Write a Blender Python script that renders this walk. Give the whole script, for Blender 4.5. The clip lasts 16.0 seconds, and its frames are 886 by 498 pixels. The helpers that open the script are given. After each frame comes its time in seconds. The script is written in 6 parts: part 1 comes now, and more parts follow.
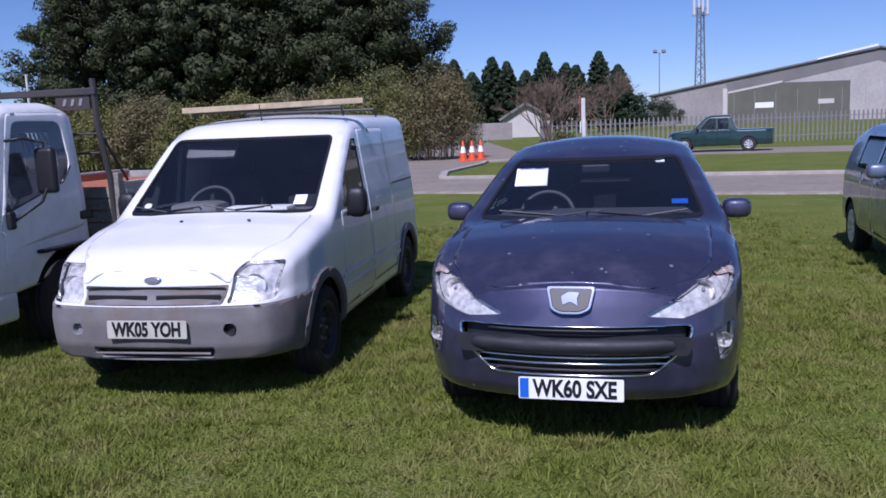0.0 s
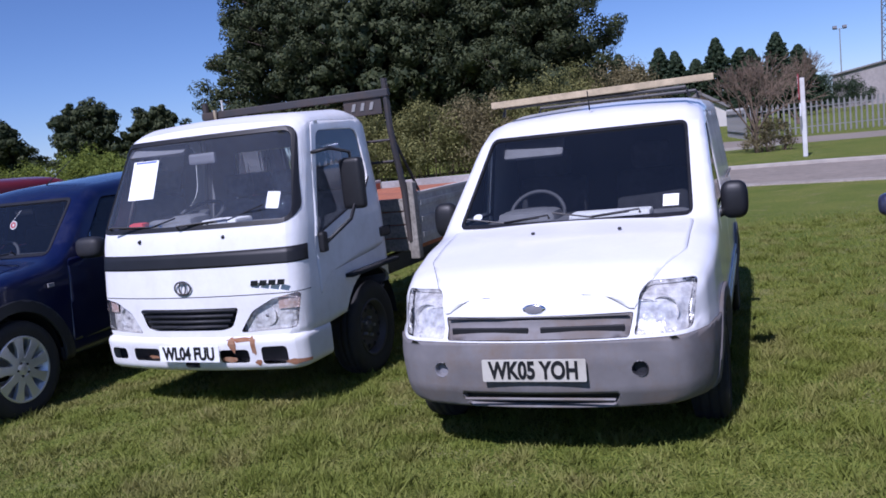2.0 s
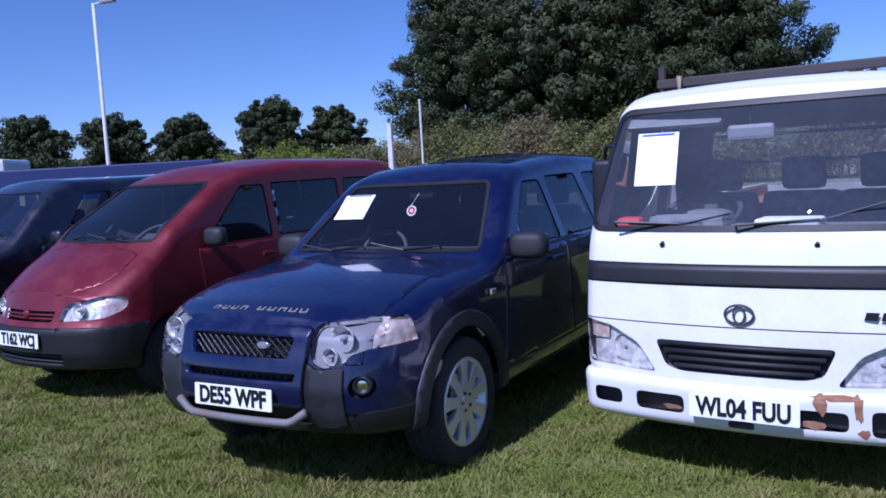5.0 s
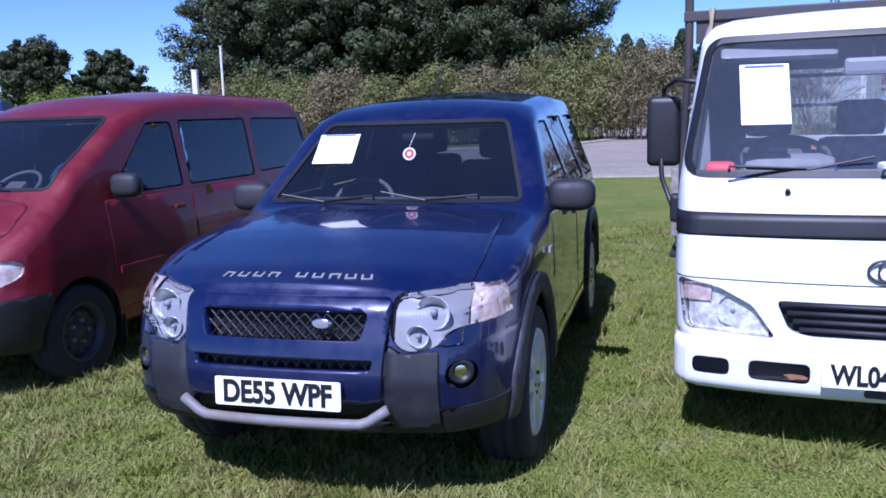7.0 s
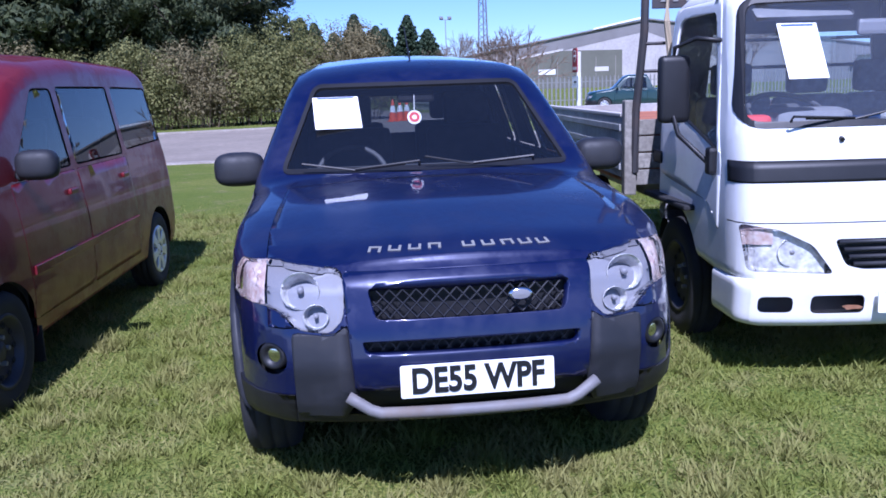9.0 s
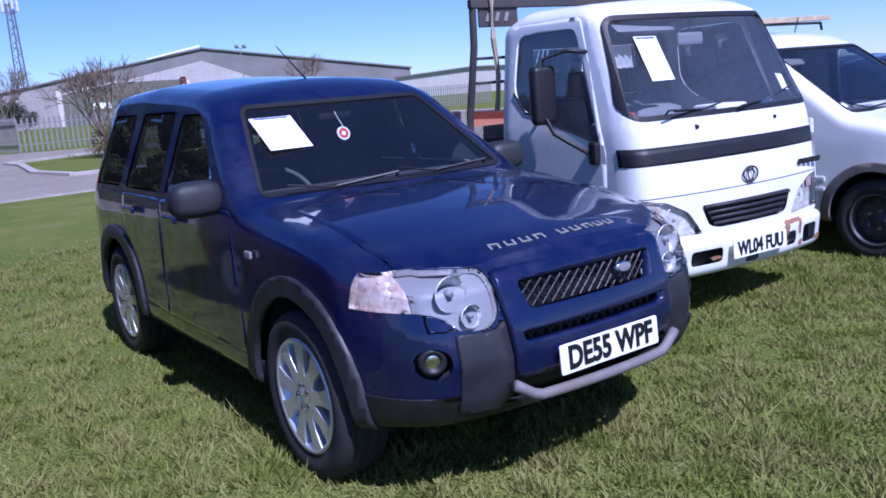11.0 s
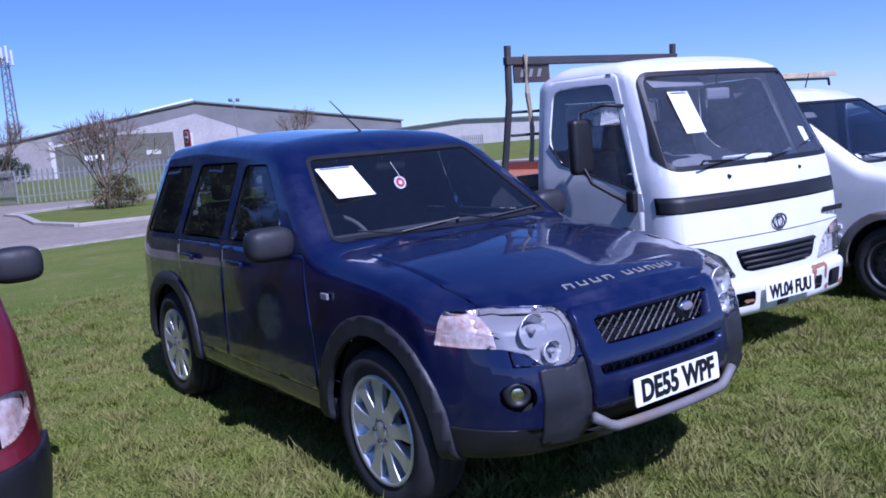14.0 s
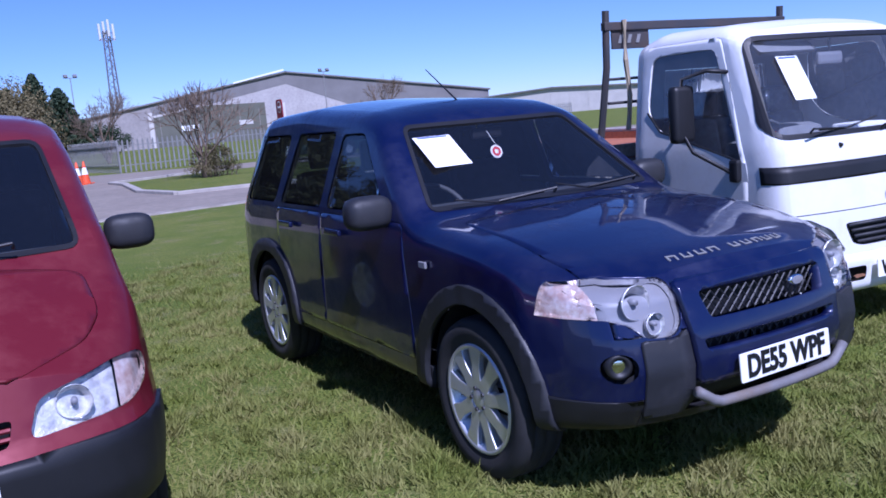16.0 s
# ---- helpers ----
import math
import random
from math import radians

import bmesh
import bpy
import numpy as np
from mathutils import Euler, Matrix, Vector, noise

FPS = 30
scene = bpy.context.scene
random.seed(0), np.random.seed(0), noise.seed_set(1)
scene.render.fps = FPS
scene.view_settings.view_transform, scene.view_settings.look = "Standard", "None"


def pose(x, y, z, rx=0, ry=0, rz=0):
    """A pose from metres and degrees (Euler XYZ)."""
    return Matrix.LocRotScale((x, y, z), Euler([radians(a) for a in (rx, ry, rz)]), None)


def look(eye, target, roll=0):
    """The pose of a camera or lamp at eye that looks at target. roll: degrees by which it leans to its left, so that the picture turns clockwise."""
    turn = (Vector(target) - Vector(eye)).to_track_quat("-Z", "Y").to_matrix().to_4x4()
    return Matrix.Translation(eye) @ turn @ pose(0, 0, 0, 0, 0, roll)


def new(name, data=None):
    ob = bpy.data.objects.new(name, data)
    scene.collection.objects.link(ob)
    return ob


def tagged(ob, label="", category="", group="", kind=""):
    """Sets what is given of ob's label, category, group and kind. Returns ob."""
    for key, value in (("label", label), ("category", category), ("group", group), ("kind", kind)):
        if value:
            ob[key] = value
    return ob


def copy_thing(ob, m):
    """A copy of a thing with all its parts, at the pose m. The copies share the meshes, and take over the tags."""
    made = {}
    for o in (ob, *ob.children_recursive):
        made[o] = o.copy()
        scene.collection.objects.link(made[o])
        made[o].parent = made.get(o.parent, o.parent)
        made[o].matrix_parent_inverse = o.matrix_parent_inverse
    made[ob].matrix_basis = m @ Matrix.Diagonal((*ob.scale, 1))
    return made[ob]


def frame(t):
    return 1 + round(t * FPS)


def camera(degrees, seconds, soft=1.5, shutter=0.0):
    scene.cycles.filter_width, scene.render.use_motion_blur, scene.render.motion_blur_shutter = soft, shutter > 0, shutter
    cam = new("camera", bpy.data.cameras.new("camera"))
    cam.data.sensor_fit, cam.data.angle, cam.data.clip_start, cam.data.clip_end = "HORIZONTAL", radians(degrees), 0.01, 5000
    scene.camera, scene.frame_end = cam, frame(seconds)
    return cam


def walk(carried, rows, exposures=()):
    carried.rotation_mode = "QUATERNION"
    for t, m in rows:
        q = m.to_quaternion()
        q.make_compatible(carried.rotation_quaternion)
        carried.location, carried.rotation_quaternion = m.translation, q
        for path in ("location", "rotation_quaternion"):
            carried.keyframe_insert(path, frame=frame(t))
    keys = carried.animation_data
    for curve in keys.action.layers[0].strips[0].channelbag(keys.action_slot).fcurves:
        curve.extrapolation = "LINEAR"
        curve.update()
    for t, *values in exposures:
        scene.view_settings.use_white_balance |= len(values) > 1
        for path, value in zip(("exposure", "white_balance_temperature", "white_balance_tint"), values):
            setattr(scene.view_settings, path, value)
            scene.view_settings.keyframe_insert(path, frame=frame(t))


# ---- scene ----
from mathutils.bvhtree import BVHTree

cam = camera(55.3, 16.0, 1.7)
PATH = [
    (0, (1.394, -0.957, 1.653), (1.382, 1.023, 1.37), -2.2),
    (0.5, (1.093, -0.655, 1.624), (0.855, 1.321, 1.424), -3.9),
    (1, (0.747, -0.395, 1.636), (0.393, 1.561, 1.415), -3.9),
    (1.5, (0.307, -0.263, 1.653), (-0.023, 1.697, 1.428), -3.4),
    (2, (-0.029, 0.049, 1.649), (-0.419, 1.996, 1.402), -6.1),
    (2.5, (-0.412, 0.32, 1.673), (-0.855, 2.255, 1.424), -5.5),
    (3, (-0.836, 0.466, 1.698), (-1.222, 2.42, 1.519), -3.9),
    (3.5, (-1.223, 0.658, 1.673), (-1.749, 2.578, 1.487), -4.2),
    (4, (-1.679, 0.787, 1.712), (-2.286, 2.679, 1.482), -4.0),
    (4.5, (-2.186, 0.92, 1.708), (-2.831, 2.802, 1.499), -2.0),
    (5, (-2.726, 1.1, 1.642), (-3.444, 2.956, 1.445), -3.3),
    (7.5, (-4.667, 1.69, 1.556), (-4.674, 3.662, 1.224), -3.6),
    (8, (-5.123, 1.764, 1.519), (-4.921, 3.729, 1.205), -6.0),
    (8.5, (-5.606, 1.893, 1.478), (-5.259, 3.832, 1.13), -3.7),
    (9, (-6.08, 2.031, 1.498), (-5.56, 3.925, 1.121), -2.0),
    (9.5, (-6.489, 2.305, 1.476), (-5.701, 4.087, 1.026), -1.9),
    (12, (-8.231, 2.909, 1.563), (-6.746, 4.211, 1.247), -6.2),
    (12.5, (-8.224, 2.914, 1.559), (-6.83, 4.326, 1.306), -6.3),
    (13, (-8.202, 2.914, 1.568), (-6.818, 4.335, 1.311), -6.4),
    (13.5, (-8.21, 2.918, 1.565), (-6.801, 4.316, 1.315), -4.7),
    (14, (-8.216, 2.916, 1.558), (-6.815, 4.32, 1.304), -4.7),
    (14.5, (-8.21, 2.924, 1.562), (-6.803, 4.316, 1.274), -5.5),
    (15, (-8.207, 2.94, 1.554), (-6.808, 4.337, 1.248), -5.6),
    (15.5, (-8.196, 2.964, 1.547), (-6.854, 4.413, 1.236), -5.6),
    (16, (-8.25, 2.962, 1.56), (-7.008, 4.499, 1.252), -5.0),
]
walk(cam, [(t, look(eye, target, roll)) for t, eye, target, roll in PATH], [(0, 0.0, 5400, 30), (1.5, 0.05, 5400, 30), (5, 0.1, 4900, 32), (7.5, 0.7, 4900, 32), (9, 0.68, 4900, 32), (12, 0.3, 4850, 36), (16, 0.3, 4850, 36)])

# ---- world, sun, exposure ----
SUN_AZ, SUN_EL = 196.5, 49.0            # degrees clockwise from +y, and above the horizon
world = bpy.data.worlds.new("sky_world")
scene.world = world
world.use_nodes = True
wn = world.node_tree.nodes
sky = wn.new("ShaderNodeTexSky")
sky.sky_type, sky.sun_disc = "NISHITA", False
sky.sun_elevation, sky.sun_rotation = radians(SUN_EL), radians(SUN_AZ)
sky.air_density, sky.dust_density, sky.ozone_density = 0.8, 0.0, 6.0
wn["Background"].inputs[1].default_value = 0.082
world.node_tree.links.new(sky.outputs[0], wn["Background"].inputs[0])
sun = new("sun", bpy.data.lights.new("sun", "SUN"))
sun.data.energy, sun.data.angle, sun.data.color = 4.8, radians(0.53), (1.0, 0.95, 0.87)
sun_dir = Vector((math.sin(radians(SUN_AZ)) * math.cos(radians(SUN_EL)), math.cos(radians(SUN_AZ)) * math.cos(radians(SUN_EL)), math.sin(radians(SUN_EL))))
sun.matrix_basis = look(sun_dir * 60, (0, 0, 0))
scene.view_settings.exposure = 0.0


# ---- materials ----
def mat(name, color, rough=0.5, metal=0.0, coat=0.0, vary=0.0, scale=8.0, second=None, bump=0.0, bscale=60.0, spec=0.5, dirt_sheen=0.0, dirt_sheen_col=(0.18, 0.14, 0.09), objvary=0.0, fine=0.0, coords="Object", specks=0.0):
    """A procedural surface: base colour, two scales of variation, bump, and patches of grime or painted sheen."""
    m = bpy.data.materials.new(name)
    m.use_nodes = True
    nt = m.node_tree
    n, L = nt.nodes, nt.links
    b = n["Principled BSDF"]
    b.inputs["Base Color"].default_value = (*color, 1)
    b.inputs["Roughness"].default_value, b.inputs["Metallic"].default_value = rough, metal
    b.inputs["Coat Weight"].default_value, b.inputs["Coat Roughness"].default_value = coat, 0.04
    b.inputs["Specular IOR Level"].default_value = spec
    tc = n.new("ShaderNodeTexCoord")
    out = None

    def noise_tex(sc, detail=4.0, ro=0.6):
        t = n.new("ShaderNodeTexNoise")
        t.inputs["Scale"].default_value, t.inputs["Detail"].default_value, t.inputs["Roughness"].default_value = sc, detail, ro
        L.new(tc.outputs[coords], t.inputs["Vector"])
        return t

    def ramp(src, lo, hi):
        r = n.new("ShaderNodeMapRange")
        r.inputs[1].default_value, r.inputs[2].default_value = lo, hi
        L.new(src, r.inputs[0])
        return r.outputs[0]

    def mix(fac, a, c, k=None):
        x = n.new("ShaderNodeMix")
        x.data_type = "RGBA"
        if k is not None:
            mm = n.new("ShaderNodeMath")
            mm.operation = "MULTIPLY"
            L.new(fac, mm.inputs[0])
            mm.inputs[1].default_value = k
            fac = mm.outputs[0]
        L.new(fac, x.inputs[0])
        for sock, v in ((x.inputs[6], a), (x.inputs[7], c)):
            if isinstance(v, tuple):
                sock.default_value = (*v[:3], 1)
            else:
                L.new(v, sock)
        return x.outputs[2]

    cur = (*color,)
    if vary > 0 or second:
        sec = second or tuple(c * (1 - vary) for c in color)
        cur = mix(ramp(noise_tex(scale).outputs["Fac"], 0.35, 0.65), cur, sec)
    if fine > 0:
        cur = mix(ramp(noise_tex(scale * 9, 2.0).outputs["Fac"], 0.4, 0.62), cur, tuple(c * 0.45 for c in (second or color)), fine)
    if objvary > 0:
        oi = n.new("ShaderNodeObjectInfo")
        cur = mix(oi.outputs["Random"], cur, tuple(c * 0.5 for c in color), objvary)
    if dirt_sheen > 0:
        f = ramp(noise_tex(3.5, 8.0, 0.7).outputs["Fac"], 0.45, 0.75)
        cur = mix(f, cur, dirt_sheen_col, dirt_sheen)
        r2 = n.new("ShaderNodeMapRange")
        r2.inputs[3].default_value, r2.inputs[4].default_value = rough, min(1.0, rough + 0.4)
        L.new(f, r2.inputs[0])
        L.new(r2.outputs[0], b.inputs["Roughness"])
    if specks > 0:
        v, r3 = n.new("ShaderNodeTexVoronoi"), n.new("ShaderNodeMapRange")
        v.inputs["Scale"].default_value = specks
        r3.inputs[1].default_value, r3.inputs[2].default_value, r3.inputs[3].default_value, r3.inputs[4].default_value = 0.05, 0.09, 1.0, 0.0
        L.new(tc.outputs[coords], v.inputs["Vector"])
        L.new(v.outputs["Distance"], r3.inputs[0])
        cur = mix(r3.outputs[0], cur, (0.5, 0.5, 0.5), 0.7)
    if not isinstance(cur, tuple):
        L.new(cur, b.inputs["Base Color"])
    if bump > 0:
        bp = n.new("ShaderNodeBump")
        bp.inputs["Strength"].default_value, bp.inputs["Distance"].default_value = bump, 0.01
        L.new(noise_tex(bscale).outputs["Fac"], bp.inputs["Height"])
        L.new(bp.outputs[0], b.inputs["Normal"])
    return m


def glass(name, tint, rough=0.0, ior=1.5, haze=0.0):
    """A single pane: tinted see-through with Fresnel gloss."""
    m = bpy.data.materials.new(name)
    m.use_nodes = True
    nt = m.node_tree
    n, L = nt.nodes, nt.links
    n.remove(n["Principled BSDF"])
    t, g, x, f = n.new("ShaderNodeBsdfTransparent"), n.new("ShaderNodeBsdfGlossy"), n.new("ShaderNodeMixShader"), n.new("ShaderNodeFresnel")
    t.inputs[0].default_value = (*tint, 1)
    g.inputs["Roughness"].default_value = rough
    f.inputs[0].default_value = ior
    L.new(f.outputs[0], x.inputs[0])
    L.new(t.outputs[0], x.inputs[1])
    L.new(g.outputs[0], x.inputs[2])
    last = x
    # Patchy grey-blue diffuse imitates the hazy sky reflection in the pane.
    if haze:
        d, y, tc, nz, mr = n.new("ShaderNodeBsdfDiffuse"), n.new("ShaderNodeMixShader"), n.new("ShaderNodeTexCoord"), n.new("ShaderNodeTexNoise"), n.new("ShaderNodeMapRange")
        d.inputs[0].default_value = (0.55, 0.57, 0.6, 1)
        nz.inputs["Scale"].default_value, nz.inputs["Detail"].default_value = 2.5, 5
        mr.inputs[3].default_value, mr.inputs[4].default_value = haze * 0.4, haze * 1.6
        L.new(tc.outputs["Object"], nz.inputs["Vector"])
        L.new(nz.outputs["Fac"], mr.inputs[0])
        L.new(mr.outputs[0], y.inputs[0])
        L.new(x.outputs[0], y.inputs[1])
        L.new(d.outputs[0], y.inputs[2])
        last = y
    L.new(last.outputs[0], n["Material Output"].inputs[0])
    return m


M = {
    "white": mat("white_paint", (0.80, 0.80, 0.79), 0.32, coat=0.6, vary=0.05, scale=3, dirt_sheen=0.16, dirt_sheen_col=(0.45, 0.41, 0.35), bump=0.02),
    "white_dirty": mat("weathered_white_paint", (0.78, 0.78, 0.77), 0.4, coat=0.4, vary=0.06, scale=2, dirt_sheen=0.3, dirt_sheen_col=(0.42, 0.37, 0.3), bump=0.03),
    # Grey-blue patches mix thin grime with the sky sheen painted for the bonnet.
    "blue": mat("dark_blue_metallic_paint", (0.003, 0.006, 0.045), 0.3, metal=0.25, coat=1.0, spec=0.4, dirt_sheen=0.12, dirt_sheen_col=(0.06, 0.065, 0.085)),
    "red": mat("faded_red_metallic_paint", (0.15, 0.009, 0.016), 0.4, metal=0.3, coat=0.45, dirt_sheen=0.12, dirt_sheen_col=(0.25, 0.07, 0.06)),
    "graphite": mat("purple_grey_metallic_paint", (0.055, 0.055, 0.105), 0.36, metal=0.6, coat=1.0, dirt_sheen=0.2, dirt_sheen_col=(0.13, 0.12, 0.13), specks=7.0),
    "silverblue": mat("grey_blue_metallic_paint", (0.16, 0.2, 0.28), 0.36, metal=0.6, coat=1.0, dirt_sheen=0.1),
    "darkgreen": mat("dark_green_paint", (0.005, 0.028, 0.026), 0.35, coat=1.0),
    "navy": mat("black_blue_paint", (0.006, 0.008, 0.02), 0.3, coat=1.0, dirt_sheen=0.1),
    "black": mat("black_plastic", (0.012, 0.012, 0.014), 0.5, vary=0.3, bump=0.05, bscale=300),
    "trim": mat("grey_black_plastic", (0.018, 0.019, 0.024), 0.5, vary=0.25, scale=5, bump=0.06, bscale=250, dirt_sheen=0.15, dirt_sheen_col=(0.09, 0.085, 0.08)),
    "bumper": mat("faded_grey_plastic", (0.185, 0.175, 0.175), 0.6, vary=0.3, scale=4, bump=0.08, bscale=250, dirt_sheen=0.8, dirt_sheen_col=(0.17, 0.12, 0.075)),
    "inner": mat("dark_lining", (0.02, 0.02, 0.022), 0.9, vary=0.2),
    "cloth": mat("dark_seat_cloth", (0.03, 0.031, 0.036), 0.95, vary=0.35, scale=20, bump=0.1, bscale=400),
    "seatgrey": mat("grey_blue_seat_cloth", (0.18, 0.19, 0.21), 0.95, vary=0.35, scale=20, bump=0.1, bscale=400),
    "dash": mat("grey_dashboard_plastic", (0.07, 0.072, 0.08), 0.65, vary=0.2, bump=0.05, bscale=300),
    "dashgrey": mat("light_grey_dashboard_plastic", (0.2, 0.2, 0.21), 0.65, vary=0.2),
    "rubber": mat("tyre_rubber", (0.022, 0.022, 0.024), 0.8, vary=0.3, bump=0.1, bscale=120, dirt_sheen=0.35, dirt_sheen_col=(0.08, 0.07, 0.055)),
    "alloy": mat("silver_alloy", (0.72, 0.73, 0.75), 0.33, metal=0.7, dirt_sheen=0.15, dirt_sheen_col=(0.2, 0.17, 0.14)),
    "steel": mat("dirty_black_steel", (0.05, 0.05, 0.055), 0.5, metal=0.3, dirt_sheen=0.5, dirt_sheen_col=(0.12, 0.09, 0.07)),
    "chrome": mat("chrome", (0.85, 0.86, 0.88), 0.12, metal=1.0),
    # Pale and grey noise puts the facets' bright and dark glints into the colour.
    "reflector": mat("lamp_reflector", (0.92, 0.91, 0.89), 0.25, metal=0.35, second=(0.5, 0.49, 0.48), scale=22, bump=0.7, bscale=30),
    "satin": mat("satin_silver_plastic", (0.22, 0.22, 0.24), 0.5, metal=0.1, dirt_sheen=0.3),
    "plate": mat("white_number_plate", (0.83, 0.84, 0.82), 0.35, dirt_sheen=0.12),
    "plate_old": mat("grimy_number_plate", (0.5, 0.48, 0.41), 0.5, dirt_sheen=0.5),
    "ink": mat("black_lettering", (0.008, 0.008, 0.009), 0.45),
    "eu": mat("blue_plate_band", (0.02, 0.12, 0.55), 0.4),
    "paper": mat("white_paper", (0.88, 0.88, 0.88), 0.8, vary=0.03, scale=30),
    "paper_blue": mat("blue_print", (0.08, 0.12, 0.4), 0.8),
    "sign_red": mat("dull_red_sign", (0.30, 0.025, 0.03), 0.6, vary=0.2),
    "sticker_red": mat("red_sticker", (0.6, 0.05, 0.05), 0.6),
    "amber": mat("amber_lens", (0.85, 0.75, 0.70), 0.25, metal=0.4, second=(0.6, 0.42, 0.36), scale=25, bump=0.5, bscale=35),
    "rust": mat("rusty_steel", (0.25, 0.1, 0.045), 0.85, second=(0.33, 0.2, 0.12), scale=14, bump=0.3, bscale=60),
    "wood": mat("weathered_bed_timber", (0.33, 0.31, 0.27), 0.85, second=(0.2, 0.18, 0.15), scale=5, fine=0.5, bump=0.3, bscale=40, objvary=0.4),
    "batten": mat("pale_timber_batten", (0.55, 0.44, 0.28), 0.75, vary=0.3, scale=10, fine=0.3),
    "bedside": mat("faded_grey_dropside", (0.42, 0.43, 0.42), 0.7, vary=0.3, scale=3, fine=0.3, dirt_sheen=0.4, dirt_sheen_col=(0.2, 0.15, 0.11)),
    "bedred": mat("red_bed_floor", (0.47, 0.16, 0.07), 0.8, second=(0.35, 0.12, 0.06), scale=3, fine=0.3, dirt_sheen=0.3),
    "rack": mat("dark_steel_rack", (0.05, 0.048, 0.05), 0.6, metal=0.3, dirt_sheen=0.5, dirt_sheen_col=(0.13, 0.08, 0.05)),
    "rope": mat("tan_rope", (0.4, 0.33, 0.22), 0.9),
    "cone_o": mat("orange_cone_plastic", (0.8, 0.1, 0.02), 0.5, vary=0.2),
    "asphalt": mat("sunlit_asphalt", (0.29, 0.245, 0.195), 0.9, second=(0.23, 0.195, 0.155), scale=0.5, fine=0.3, bump=0.2, bscale=60),
    "kerb": mat("pale_concrete_kerb", (0.42, 0.38, 0.33), 0.9, vary=0.25, scale=2, bump=0.2),
    "gravel": mat("pale_gravel_edge", (0.38, 0.34, 0.29), 0.95, second=(0.28, 0.24, 0.19), scale=2, fine=0.4),
    "bark": mat("pine_bark", (0.1, 0.075, 0.055), 0.95, second=(0.05, 0.04, 0.03), scale=3, bump=0.6, bscale=12),
    "twig": mat("bare_twig", (0.2, 0.145, 0.1), 0.95, vary=0.4, scale=4),
    "shed": mat("grey_fibre_cement_wall", (0.34, 0.31, 0.29), 0.9, second=(0.28, 0.255, 0.24), scale=0.15, fine=0.2),
    "shed_green": mat("green_grey_sheet_wall", (0.13, 0.13, 0.10), 0.85, vary=0.15, scale=0.3),
    "shed_roof": mat("grey_sheet_roof", (0.2, 0.19, 0.185), 0.85, vary=0.2, scale=0.2),
    "shed_pale": mat("pale_grey_sheet", (0.45, 0.42, 0.4), 0.9, second=(0.38, 0.35, 0.335), scale=0.2, fine=0.2),
    "pale": mat("pale_render", (0.55, 0.52, 0.48), 0.9, vary=0.12, scale=0.4),
    "galv": mat("galvanised_steel", (0.30, 0.295, 0.28), 0.6, metal=0.4, vary=0.2, scale=2),
    "mast": mat("mast_steel", (0.16, 0.16, 0.17), 0.7, metal=0.2, vary=0.2),
    "whitepost": mat("white_painted_post", (0.62, 0.62, 0.6), 0.7, vary=0.2, scale=3),
    "lorry_blue": mat("dark_blue_lorry_side", (0.02, 0.03, 0.12), 0.5, vary=0.1),
}
M["glass"] = glass("windscreen_glass", (0.74, 0.79, 0.82), 0.0, 2.0, 0.008)
M["glass_dark"] = glass("tinted_glass", (0.36, 0.4, 0.43), 0.0, 1.7, 0.01)
M["glass_clear"] = glass("clear_cab_glass", (0.88, 0.94, 0.97), 0.0, 2.1, 0.05)
M["lens"] = glass("headlamp_lens", (0.9, 0.92, 0.95))


def foliage(name, lo, hi, trans=0.25):
    """Leaf surface whose colour varies from clump to clump."""
    m = bpy.data.materials.new(name)
    m.use_nodes = True
    n, L = m.node_tree.nodes, m.node_tree.links
    b = n["Principled BSDF"]
    b.inputs["Roughness"].default_value = 0.7
    b.inputs["Specular IOR Level"].default_value = 0.25
    g = n.new("ShaderNodeNewGeometry")
    r = n.new("ShaderNodeMix")
    r.data_type = "RGBA"
    r.inputs[6].default_value, r.inputs[7].default_value = (*lo, 1), (*hi, 1)
    L.new(g.outputs["Random Per Island"], r.inputs[0])
    L.new(r.outputs[2], b.inputs["Base Color"])
    t, x = n.new("ShaderNodeBsdfTranslucent"), n.new("ShaderNodeMixShader")
    L.new(r.outputs[2], t.inputs[0])
    x.inputs[0].default_value = trans
    L.new(b.outputs[0], x.inputs[1])
    L.new(t.outputs[0], x.inputs[2])
    L.new(x.outputs[0], n["Material Output"].inputs[0])
    return m


M["pine"] = foliage("pine_needles", (0.018, 0.032, 0.014), (0.085, 0.098, 0.04), 0.15)
M["conifer"] = foliage("conifer_needles", (0.02, 0.04, 0.022), (0.06, 0.085, 0.04))
M["hedge"] = foliage("hedge_leaves", (0.09, 0.1, 0.03), (0.25, 0.24, 0.08))
M["bright"] = foliage("spring_leaves", (0.09, 0.13, 0.02), (0.22, 0.26, 0.04))
M["scrub"] = foliage("brown_scrub", (0.11, 0.095, 0.045), (0.25, 0.21, 0.10))
M["grass"] = foliage("grass_blades", (0.13, 0.165, 0.022), (0.235, 0.26, 0.05), 0.3)
_n, _L = M["grass"].node_tree.nodes, M["grass"].node_tree.links
_tc, _nz, _mr, _mx = _n.new("ShaderNodeTexCoord"), _n.new("ShaderNodeTexNoise"), _n.new("ShaderNodeMapRange"), _n.new("ShaderNodeMix")
_nz.inputs["Scale"].default_value, _nz.inputs["Detail"].default_value = 2.4, 8
_mr.inputs[1].default_value, _mr.inputs[2].default_value, _mr.inputs[4].default_value = 0.46, 0.7, 0.7
_mx.data_type = "RGBA"
_mx.inputs[7].default_value = (0.32, 0.285, 0.105, 1)
